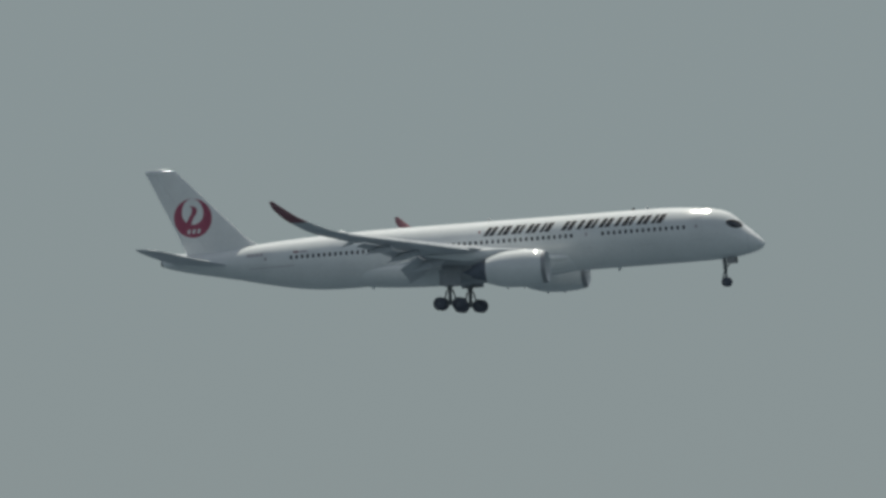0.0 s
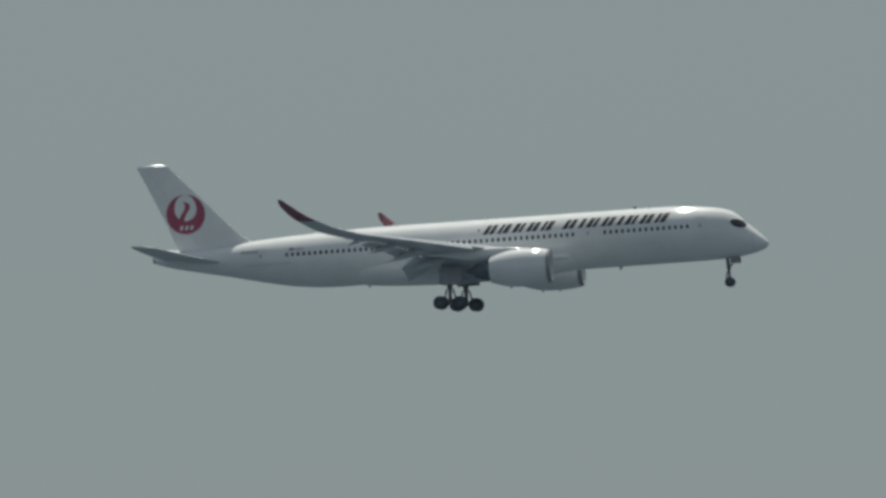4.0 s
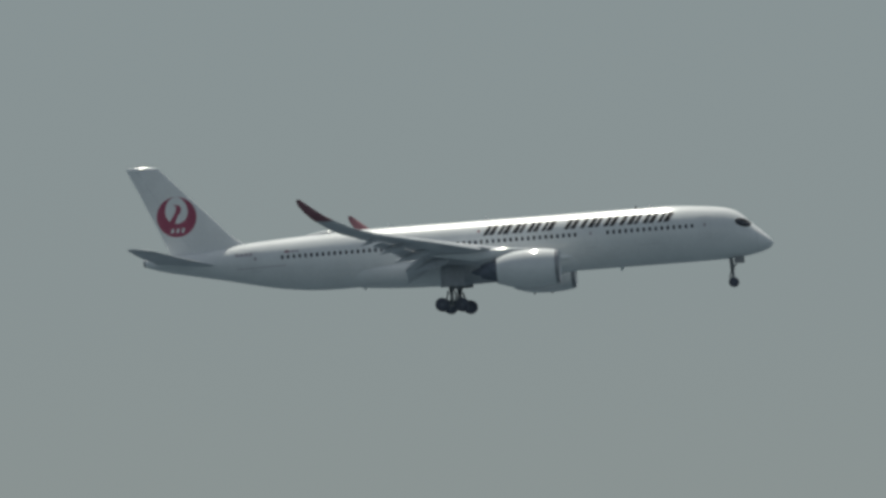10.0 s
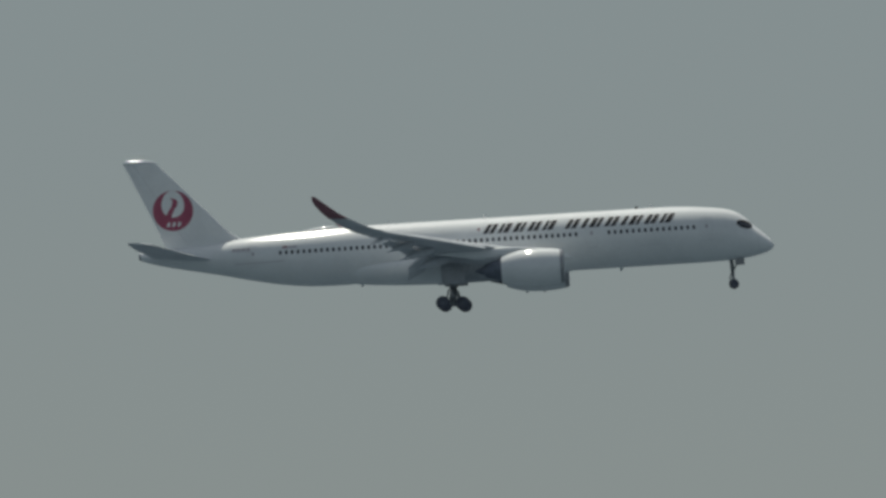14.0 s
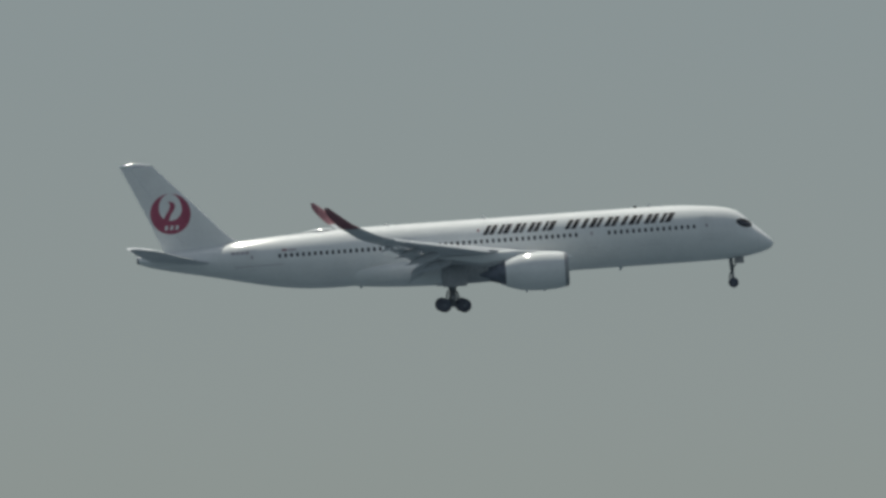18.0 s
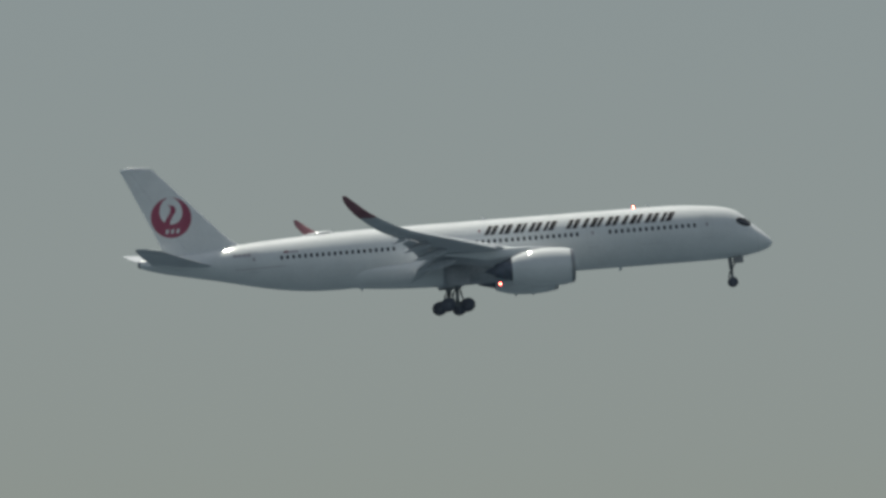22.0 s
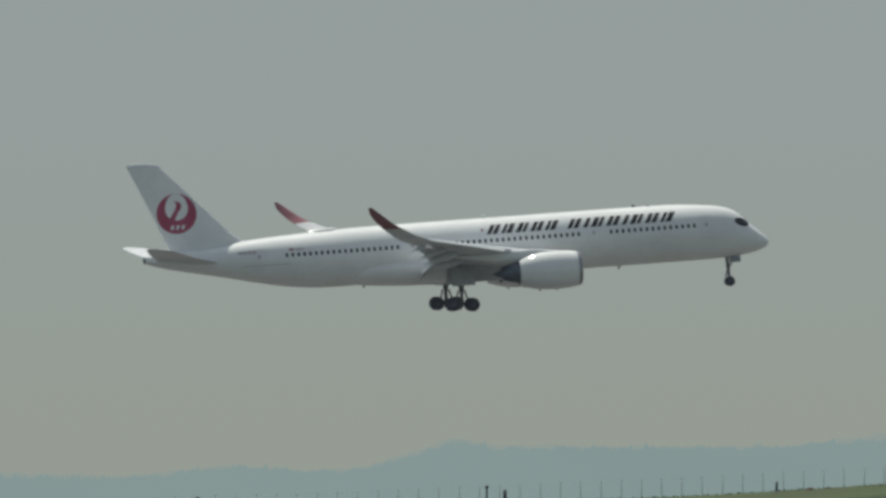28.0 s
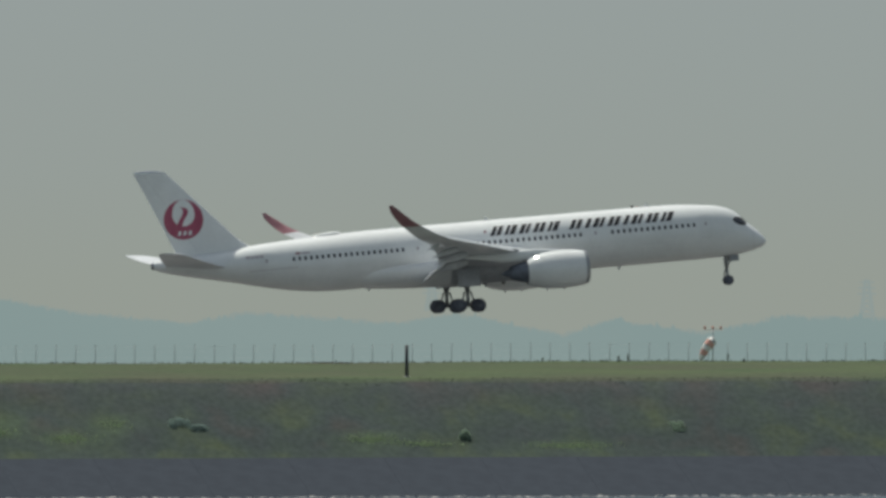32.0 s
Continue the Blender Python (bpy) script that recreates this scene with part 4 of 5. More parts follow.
# where fresher grass grows on the slope: x, y, half length, half width, strength
GROWTH = [(865.41, 4399.0, 5.0, 2.6, 0.8), (853.59, 4400.0, 2.6, 2.4, 0.9), (857.05, 4403.6, 2.0, 1.8, 0.8), (862.42, 4401.0, 3.0, 2.2, 0.5), (887.75, 4399.4, 7.0, 2.6, 0.7), (909.07, 4399.0, 7.0, 2.6, 0.7), (878.35, 4397.0, 12.0, 4.0, 0.4), (903.00, 4399.0, 16.0, 4.0, 0.35), (931.94, 4400.0, 14.0, 5.0, 0.35),
          (825.15, 4398.6, 2.4, 1.2, 0.6), (829.12, 4400.0, 2.0, 1.0, 0.6), (998.53, 4395.6, 3.6, 1.3, 1.0), (1003.59, 4397.9, 2.4, 1.1, 0.9), (992.0, 4397.8, 3.0, 1.6, 0.9), (1029.52, 4395.2, 3.6, 1.1, 0.9), (1049.94, 4394.4, 5.0, 0.8, 0.5), (963.20, 4396.0, 4.0, 1.4, 0.5)]
CLUMPS = [(825.15, 4398.6, 1.6, 0.8), (829.12, 4400.0, 1.5, 0.8), (852.11, 4398.2, 1.6, 1.2), (854.05, 4400.4, 1.5, 1.2), (855.94, 4402.6, 1.4, 1.2), (857.94, 4404.6, 1.0, 1.0), (865.41, 4398.6, 2.0, 1.0), (887.75, 4399.8, 3.6, 1.2),
          (909.07, 4399.4, 3.0, 1.0), (998.53, 4395.6, 2.8, 0.8), (1003.59, 4397.9, 1.6, 0.7), (991.12, 4396.6, 2.2, 1.0), (1029.52, 4395.2, 2.6, 0.7), (1034.67, 4394.6, 3.0, 0.5), (1049.94, 4394.4, 3.8, 0.6), (963.20, 4396.0, 3.0, 0.8), (804.96, 4397.0, 2.5, 0.8), (776.34, 4397.6, 2.8, 0.8)]
# the bank's top sinks towards the runway's near end: x, drop in metres
SINK = [(655.0, 16.0), (700.0, 5.6), (732.37, 4.9), (773.01, 3.7), (803.86, 2.5), (827.19, 1.35), (844.72, 0.72), (863.45, 0.40), (874.58, 0.28), (883.38, 0.22), (895.70, 0.20), (960.48, 0.20), (981.17, 0.02), (1100.0, 0.0), (3000.0, 0.0)]
SECTION = [(4340.0, -6.0), (4380.0, -0.6), (4391.6, 3.40), (4392.4, 3.73), (4394.5, 5.1), (4397.0, 6.7), (4400.0, 8.45), (4403.0, 10.2), (4405.2, 11.35), (4406.4, 11.72), (4409.0, 11.88), (4425.0, 12.25), (4445.0, 12.75), (4462.0, 13.18), (4474.0, 13.42), (4484.0, 13.46),
           (4493.0, 13.32), (4499.0, 13.10), (4620.0, 13.10), (4680.0, 13.0), (4740.0, 12.6), (4770.0, -1.0)]


# the crest of the slope rises or falls a little along the bank: x, metres
CREST_RISE = [(692.10, 0.9), (790.93, 1.0), (824.53, 1.25), (844.67, 1.3), (854.75, 1.0), (860.52, 0.45), (867.44, -0.08), (875.52, -0.22), (948.52, -0.25), (962.48, -0.10), (991.63, 0.0)]


def sink(x):
    return float(np.interp(x, [s[0] for s in SINK], [s[1] for s in SINK]))


def ground_z(x, y):
    z = float(np.interp(y, [s[0] for s in SECTION], [s[1] for s in SECTION]))
    w = min(1.0, max(0.0, (y - 4393.0) / 13.0))
    bump_ = 0.16 * noise.noise(Vector((x * 0.05, y * 0.07, 3.1))) + 0.07 * noise.noise(Vector((x * 0.35, y * 0.3, 7.7)))
    dip = -0.16 * math.exp(-((x - 926.87) / 17.0) ** 2) if y > 4440 else 0.0
    # a spur runs down the slope where the ramp comes up
    s = x - (857.91 - (4406.0 - min(y, 4406.0)) * 0.45)
    spur = 0.6 * math.exp(-(s / 2.6) ** 2) * min(1, max(0, (y - 4391.0) / 6.0)) * min(1, max(0, (4412.0 - y) / 6.0))
    flat = 1.0 if 4490 > y > 4392.5 else 0.0
    if 4393.0 < y < 4406.0:
        bump_ += 0.13 * noise.noise(Vector((x * 0.16, y * 0.4, 1.3))) + 0.03 * noise.noise(Vector((x * 0.5, y * 0.6, 9.3)))
    s_ = sink(x * 4478.0 / max(4478.0, y))
    if y > 4488.0:
        z -= min(1.3, max(0.0, s_ - 0.3) * 1.5)
    if 4396.0 < y < 4474.0:
        z += float(np.interp(x, [c[0] for c in CREST_RISE], [c[1] for c in CREST_RISE])) * math.exp(-((y - 4408.0) / (5.0 if y < 4408.0 else 24.0)) ** 2)
    return z - s_ * w + bump_ * flat + (dip if y < 4490 else 0) + spur


def build_ground():
    ys = []
    for (a, _), (b, _) in zip(SECTION, SECTION[1:]):
        k = max(1, min(8, int((b - a) / 1.2)))
        ys += [a + (b - a) * i / k for i in range(k)]
    ys.append(SECTION[-1][0])
    xs = steps(655.0, 700.0, 20)[:-1] + steps(700.0, 1240.0, 560)[:-1] + steps(1240.0, 2600.0, 40)
    verts = [(x, y, ground_z(x, y)) for x in xs for y in ys]
    n = len(ys)
    faces = [(i * n + j, (i + 1) * n + j, (i + 1) * n + j + 1, i * n + j + 1) for i in range(len(xs) - 1) for j in range(n - 1)]
    me = bpy.data.meshes.new("ground")
    me.from_pydata(verts, [], faces)
    for p in me.polygons:
        p.use_smooth = True
    growth = me.color_attributes.new("growth", "FLOAT_COLOR", "POINT")
    for k, (x, y, z) in enumerate(verts):
        g = sum(s * math.exp(-((x - gx) / rx) ** 2 - ((y - gy) / ry) ** 2) for gx, gy, rx, ry, s in GROWTH if abs(x - gx) < 3 * rx and abs(y - gy) < 3 * ry)
        growth.data[k].color = (g, g, g, 1)
    me.materials.append(M_LAND)
    me.materials.append(M_RUNWAY)
    # unseen paving behind the crest, added so light bounced upwards stays neutral
    paved = {j for j in range(n - 1) if 4493.0 <= ys[j] < 4690.0}
    for k, p in enumerate(me.polygons):
        if k % (n - 1) in paved:
            p.material_index = 1
    return tagged(new("ground", me), "grassy reclaimed bank with dark weedy slope and mown top", "ground", kind="structure")


build_ground()

# sea: one sheet to the horizon
bm = bmesh.new()
bm.faces.new([bm.verts.new((x, y, -0.22)) for x, y in ((-40000, -40000), (40000, -40000), (40000, 40000), (-40000, 40000))])
sea = part("water", bm, M_WATER, None)
tagged(sea, "calm grey-green bay water", "water", kind="structure")

# revetment: asphalt-faced panels between water and slope
revet = new("revetment")
tagged(revet, "dark asphalt-faced sea wall below the grass slope", "sea wall", kind="structure")
bm = bmesh.new()
slope = math.atan2(4.0, 11.6)
L = math.hypot(4.0, 11.6)
box(bm, 0, 9.99, 0, L, -0.5, 0)
bmesh.ops.bevel(bm, geom=[e for e in bm.edges if all(v.co.z > -0.1 for v in e.verts)], offset=0.012, segments=1, affect="EDGES")
panel0 = None
for i in range(2, 72):
    if panel0 is None:
        panel0 = ob = part("panel", bm, M_REVET, revet)
    else:
        ob = new("panel", panel0.data)
        ob.parent = revet
    ob.matrix_basis = Matrix.Translation((640 + 10 * i, 4380.2, -0.2)) @ Matrix.Rotation(slope, 4, "X")

# pale armour stones and foam along the waterline
rng = random.Random(4)
bm = bmesh.new()
for i in range(7000):
    x = 690 + 470 * rng.random()
    y = 4380.2 - 1.8 * rng.random()
    r = rng.uniform(0.08, 0.34)
    c = Vector((x, y, rng.uniform(-0.54, -0.24)))
    vs = []
    for k in range(8):
        d = Vector(((k & 1) * 2 - 1, (k >> 1 & 1) * 2 - 1, (k >> 2 & 1) * 2 - 1))
        vs.append(bm.verts.new(c + Vector((d.x * r * rng.uniform(0.55, 1.1), d.y * r * rng.uniform(0.5, 1.0), d.z * r * rng.uniform(0.4, 0.8)))))
    for f in ((2, 3, 1, 0), (4, 5, 7, 6), (0, 1, 5, 4), (1, 3, 7, 5), (3, 2, 6, 7), (2, 0, 4, 6)):
        bm.faces.new([vs[q] for q in f])
tagged(part("armour_stones", bm, M_STONE, None), "pale broken stones along the waterline", "rocks", kind="stuff")

# runway with its markings
bm = bmesh.new()
box(bm, 880.45, 2600, 4502, 4604, 12.9, 13.12)
tagged(part("runway", bm, M_RUNWAY, None), "dark grey asphalt runway with white edge lines", "runway", kind="structure")
for y in (4523.0, 4582.0):
    tagged(part("trim", box(bmesh.new(), 880.45, 2600, y, y + 0.9, 13.124, 13.13), M_WPAINT, None), "white runway edge line", "marking", kind="structure")
# bright concrete kerb slabs on the far shoulder, tilted to the sky, seen where the turf dips
kerb = new("shoulder_kerb")
tagged(kerb, "sunlit pale concrete kerb beside the runway", "kerb", kind="structure")
for x0, x1 in ((916.62, 948.43), (957.32, 960.76)):
    x = x0
    while x < x1 - 0.2:
        w = min(3.0, x1 - x) - 0.04
        zt = 13.37 + 0.03 * noise.noise(Vector((x, 0, 0)))
        bm = loft([[Vector((x + d, 4494.6, 12.9)), Vector((x + d, 4501.4, 12.9)), Vector((x + d, 4501.4, zt)), Vector((x + d, 4501.2, zt + 0.02)), Vector((x + d, 4494.6, 13.05))] for d in (0, w)])
        for f in bm.faces:
            f.smooth = False
        part("kerb_block", bm, M_PALE, kerb)
        x += w + 0.04


# ---- grass that breaks the outlines ----
def tufts(name, label, mat, places, hmin, hmax):
    verts, faces = [], []
    for x, y in places:
        z = ground_z(x, y) - 0.03
        h = rng.uniform(hmin, hmax)
        for k in range(3):
            a = rng.random() * math.pi
            w = h * rng.uniform(0.25, 0.6)
            dx, dy = w * math.cos(a), w * math.sin(a)
            lx, ly = rng.uniform(-0.4, 0.4) * h, rng.uniform(-0.4, 0.4) * h
            i = len(verts)
            verts += [(x - dx, y - dy, z), (x + dx, y + dy, z), (x + lx + dx * 0.25, y + ly, z + h * rng.uniform(0.7, 1)), (x + lx - dx * 0.4, y + ly, z + h)]
            faces.append((i, i + 1, i + 2, i + 3))
    me = bpy.data.meshes.new(name)
    me.from_pydata(verts, [], faces)
    me.materials.append(mat)
    return tagged(new(name, me), label, "grass", kind="stuff")


tufts("crest_weeds", "ragged weeds along the top of the bank", M_WEED, [(680 + 480 * rng.random(), rng.uniform(4404.6, 4407.0)) for _ in range(5000)], 0.04, 0.13)
tufts("turf_grass", "long dry grass on top of the bank", M_TURF, [(680 + 480 * rng.random(), rng.uniform(4474.0, 4485.0)) for _ in range(4000)], 0.05, 0.20)


M_DRY = material("dry_brown_grass", (0.27, 0.215, 0.185), 0.95, spec=0.0, var=0.25, scale_big=0.4, scale_small=4.0)
dry = []
for x0, x1 in ((842.0, 847.5), (883.0, 916.0), (945.0, 954.0), (966.5, 985.0), (1042.0, 1046.0)):
    for k in range(int((x1 - x0) * 38)):
        dry.append((x0 + (x1 - x0) * rng.random(), rng.uniform(4473.0, 4483.0)))
tufts("dry_grass", "dry brown grass along the foot of the fence", M_DRY, dry, 0.07, 0.20)


def stalks(places):
    bm = bmesh.new()
    for x, y, h in places:
        z = ground_z(x, y) - 0.05
        for k in range(3):
            dx = rng.uniform(-0.14, 0.14)
            rod(bm, (x + dx * 0.4, y, z), (x + dx * 1.6, y + rng.uniform(-0.2, 0.2), z + h * rng.uniform(0.7, 1)), 0.035, 0.012, 5)
        rod(bm, (x, y, z + h * 0.35), (x + 0.04, y, z + h * 0.85), 0.075, 0.03, 6)
    tagged(part("tall_weeds", bm, M_WEED, None), "a few tall dry weed stalks by the fence", "grass", kind="stuff")


stalks([(1075.08, 4474, 1.05), (1074.25, 4474.5, 0.85), (1085.47, 4473, 1.1), (1066.37, 4475, 0.6), (1087.38, 4474.2, 0.55), (1044.34, 4474, 0.5)])


# lighter green clumps of fresh grass on the slope and its spur
M_CLUMP = bpy.data.materials.new("fresh_grass_blades")
leaf_material(M_CLUMP, (0.155, 0.205, 0.135), (0.16, 0.205, 0.125))
spots = []
for x, y, rx, ry in CLUMPS:
    for k in range(int(130 * rx)):
        spots.append((x + rng.gauss(0, 0.5) * rx, min(4405.5, max(4392.8, y + rng.gauss(0, 0.5) * ry))))
tufts("fresh_grass", "lighter green grass clumps on the slope", M_CLUMP, spots, 0.06, 0.17)


# ---- shrubs ----
def shrub(x, y, w, h, mat, label):
    z = ground_z(x, y) - 0.05
    ob = new("shrub")
    ob.location = (x, y, z)
    tagged(ob, label, "shrub", group="shrubs on the bank")
    bm = bmesh.new()
    for k in range(5):
        rod(bm, (0, 0, 0), (w * 0.3 * math.cos(k * 1.3), w * 0.3 * math.sin(k * 1.3), h * 0.55), 0.035, 0.012, 6)
    part("stem", bm, M_DARK, ob)
    verts, faces = [], []
    heads = [(rng.uniform(-0.36, 0.36) * w, rng.uniform(-0.2, 0.2) * w, rng.uniform(0.16, 0.30) * w, rng.uniform(0.5, 1.0) * h) for _ in range(7)]
    for k in range(900):
        hx, hy, hr, hh = heads[k % 7]
        a = rng.random() * 2 * math.pi
        e = rng.random()
        ring = hr * math.sqrt(1 - e * e) * rng.uniform(0.6, 1.12)
        c = Vector((hx + ring * math.cos(a), hy + ring * math.sin(a), hh * e * rng.uniform(0.85, 1.1)))
        # follow the slope down towards the water
        c.z += ground_z(x + c.x, y + c.y) - z - 0.05
        s = rng.uniform(0.05, 0.13)
        up = Vector((rng.uniform(-0.8, 0.8), rng.uniform(-1.0, 0.6), rng.uniform(0.3, 1))).normalized()
        d1 = up.orthogonal().normalized() * s
        d2 = up.cross(d1).normalized() * s * 0.6
        i = len(verts)
        verts += [c - d1, c + d2, c + d1, c - d2]
        faces.append((i, i + 1, i + 2, i + 3))
    me = bpy.data.meshes.new("crown")
    me.from_pydata(verts, [], faces)
    me.materials.append(mat)
    cr = new("crown", me)
    cr.parent = ob
    return ob


for x, y, w, h, dark in ((980.06, 4396.0, 2.2, 0.9, False), (1010.20, 4397.6, 2.6, 0.5, True), (1012.10, 4397.2, 1.8, 0.45, True), (1039.06, 4395.6, 1.5, 0.8, False), (851.85, 4402.0, 1.6, 0.5, True), (1062.09, 4397.0, 2.2, 0.35, False)):
    shrub(x, y, w, h, M_SHRUB_DARK if dark else M_SHRUB, "low dark blue-green shrub on the weedy slope" if dark else "low dull green shrub on the weedy slope")


# ---- boundary fence ----
def fence_run(label, x0, x1, y0, y1, gap, h, r):
    top = new("boundary_fence")
    tagged(top, label, "fence")
    length = math.hypot(x1 - x0, y1 - y0)
    n = max(1, round(length / gap))
    pts = []
    bm = rod(bmesh.new(), (0, 0, -0.3), (0, 0, h), r, n=8)
    rod(bm, (0, 0, h), (0, -0.16, h + 0.22), r * 0.8, n=6)
    first = None
    for i in range(n + 1):
        x, y = x0 + (x1 - x0) * i / n, y0 + (y1 - y0) * i / n
        z = ground_z(x, y)
        if first is None:
            first = ob = part("post", bm, M_GALV, top)
        else:
            ob = new("post", first.data)
            ob.parent = top
        ob.location = (x, y, z)
        ob.rotation_euler = (rng.uniform(-.02, .02), rng.uniform(-.03, .03), 0)
        pts.append(Vector((x, y, z)))
    bm = bmesh.new()
    for a, b in zip(pts, pts[1:]):
        for k in (0.35, 0.7, 1.0):
            rod(bm, a + Vector((0, 0, h * k)), b + Vector((0, 0, h * k)), 0.004, n=4)
    part("wire", bm, M_WIRE, top, "thin fence wires")
    return top


fence_run("thin grey post-and-wire fence along the bank's near end", 726.57, 874.87, 4478, 4478, 2.08, 1.75, 0.034)
fence_run("thin grey post-and-wire fence set back behind the turf", 883.49, 968.71, 4486, 4486, 1.65, 1.30, 0.030)
fence_run("thin grey post-and-wire fence along the bank", 967.86, 1151.23, 4478, 4478, 2.08, 1.75, 0.034)


def gate_fence():
    """Mesh panels that turn towards the runway beside the ramp."""
    top = new("mesh_fence")
    tagged(top, "pale wire-mesh fence panels beside a concrete ramp", "fence")
    a, b = Vector((875.13, 4476, 0)), Vector((868.15, 4409, 0))
    n = 6
    for i in range(n + 1):
        p = a.lerp(b, i / n)
        z = ground_z(p.x, p.y)
        part("post", rod(bmesh.new(), (p.x, p.y, z - 0.3), (p.x, p.y, z + 2.5), 0.05, n=8), M_WIRE, top)
        if i < n:
            q = a.lerp(b, (i + 1) / n)
            zq = ground_z(q.x, q.y)
            bm = bmesh.new()
            for k in range(9):
                u = 0.1 + 0.95 * k / 8
                rod(bm, (p.x, p.y, z + u * (2.4)), (q.x, q.y, zq + u * (2.4)), 0.026, n=4)
            for k in range(10):
                m = p.lerp(q, k / 10)
                rod(bm, (m.x, m.y, z + 0.1), (m.x, m.y, z + 2.42), 0.024, n=4)
            part("mesh_panel", bm, M_WIRE, top)
    return top


gate_fence()


# ---- posts, huts, tower ----
def pole(name, label, cat, x, y, h, r, mat, cap=None, group=""):
    z = ground_z(x, y)
    ob = new(name)
    ob.location = (x, y, z)
    tagged(ob, label, cat, group)
    part("shaft", rod(bmesh.new(), (0, 0, -0.3), (0, 0, h), r, r * 0.92, 12), mat, ob)
    part("base_collar", rod(bmesh.new(), (0, 0, -0.1), (0, 0, 0.12), r * 1.6, r * 1.4, 12), M_CONC, ob)
    if cap:
        part("cap", revolve([(0, r), (0.04, cap), (cap * 1.2, cap), (cap * 1.6, cap * 0.5), (cap * 1.65, 0.01)], (0, 0, h), Vector((0, 0, 1)), 14), mat, ob)
    return ob


for u, y, h, r, cap in ((869.06, 4411, 3.25, 0.22, None), (1036.97, 4411, 3.25, 0.20, None), (786.61, 4472, 1.5, 0.20, None), (814.24, 4470, 1.1, 0.14, None), (935.74, 4412, 3.55, 0.17, None)):
    pole("marker_post", "stout dark marker post on the grass", "post", u, y, h, r, M_DARK, cap, "dark marker posts")
for u, y, h, r, cap in ((874.89, 4470, 2.0, 0.12, 0.2), (933.30, 4412, 3.3, 0.07, 0.12), (784.75, 4472, 1.75, 0.11, 0.2), (755.03, 4472, 1.6, 0.10, 0.22)):
    pole("lamp_post", "slim dark post with a small round head", "post", u, y, h, r, M_DARK, cap, "slim posts")


def hydrant(x, y):
    z = ground_z(x, y)
    ob = new("hydrant_post")
    ob.location = (x, y, z)
    tagged(ob, "red hydrant with a tall thin marker rod", "hydrant")
    part("body", revolve([(-0.1, 0.26), (0.1, 0.27), (0.2, 0.21), (0.9, 0.21), (1.05, 0.25), (1.2, 0.16), (1.25, 0.01)], (0, 0, 0), Vector((0, 0, 1)), 16), M_RUST, ob)
    part("outlet", rod(bmesh.new(), (-0.3, 0, 0.7), (0.3, 0, 0.7), 0.08, n=10), M_RUST, ob)
    part("marker_rod", rod(bmesh.new(), (0.15, 0, 0), (0.15, 0, 3.1), 0.05, n=8), M_MAST, ob)


hydrant(897.84, 4412)


def hut():
    x0, x1, y = 903.12, 915.82, 4412.0
    z = min(ground_z(x0, y), ground_z(x1, y)) - 0.28
    h = 2.88
    ob = new("equipment_hut")
    ob.location = (x0, y, z)
    ob.rotation_euler = (0, 0, -radians(11.7))
    tagged(ob, "long low grey concrete equipment hut with flat roof", "hut")
    w = (x1 - x0) * 0.965
    part("wall", box(bmesh.new(), 0, w, 0, 4.0, -0.3, h - 0.25), M_HUT, ob)
    roof = box(bmesh.new(), -0.08, w + 0.08, -0.10, 4.1, h - 0.25, h)
    bmesh.ops.bevel(roof, geom=roof.edges[:], offset=0.03, segments=1, affect="EDGES")
    part("roof_slab", roof, M_HUT, ob)
    n = 12
    for i in range(n + 1):
        x = w * i / n
        part("pilaster", box(bmesh.new(), x - 0.09, x + 0.09, -0.07, 0.02, -0.3, h - 0.27), M_HUT, ob)
    for i in range(n):
        x = w * (i + 0.12) / n
        for k in range(4):
            part("wall_block", box(bmesh.new(), x, x + w / n * 0.76, -0.025, 0.02, 0.08 + 0.58 * k, 0.60 + 0.58 * k), M_HUT, ob)
    part("door", box(bmesh.new(), w * 0.70, w * 0.70 + 0.55, -0.06, 0.02, 0.0, 1.95), M_MAST, ob, "dark narrow hut door")
    part("handle", rod(bmesh.new(), (w * 0.70 + 0.45, -0.09, 0.9), (w * 0.70 + 0.45, -0.09, 1.1), 0.02, n=6), M_GALV, ob.children[-1])
    for x in (w * 0.34, w * 0.70 + 0.7):
        part("drain_pipe", rod(bmesh.new(), (x, -0.12, 0), (x, -0.12, h - 0.3), 0.05, n=8), M_WPAINT, ob)
    plinth = part("plinth", box(bmesh.new(), -0.5, w + 0.3, -0.35, 4.3, -0.5, 0.50), M_SLATE, ob, "dark low plinth")
    for k in range(8):
        x = w * (0.06 + 0.88 * k / 7)
        part("stub", box(bmesh.new(), x - 0.07, x + 0.07, -0.45, -0.35, -0.3, 0.62), M_PALE, plinth, "short pale post on the plinth")
    for k in range(7):
        x = w * (0.04 + 0.92 * k / 6)
        part("roof_vent", rod(bmesh.new(), (x, 0.5, h), (x, 0.5, h + 0.22 + 0.1 * (k % 2)), 0.07, 0.05, 8), M_CAB, ob)
    part("roof_edge", box(bmesh.new(), -0.10, w + 0.10, -0.13, -0.10, h - 0.16, h + 0.03), M_CAB, ob, "dark roof edge strip")


hut()


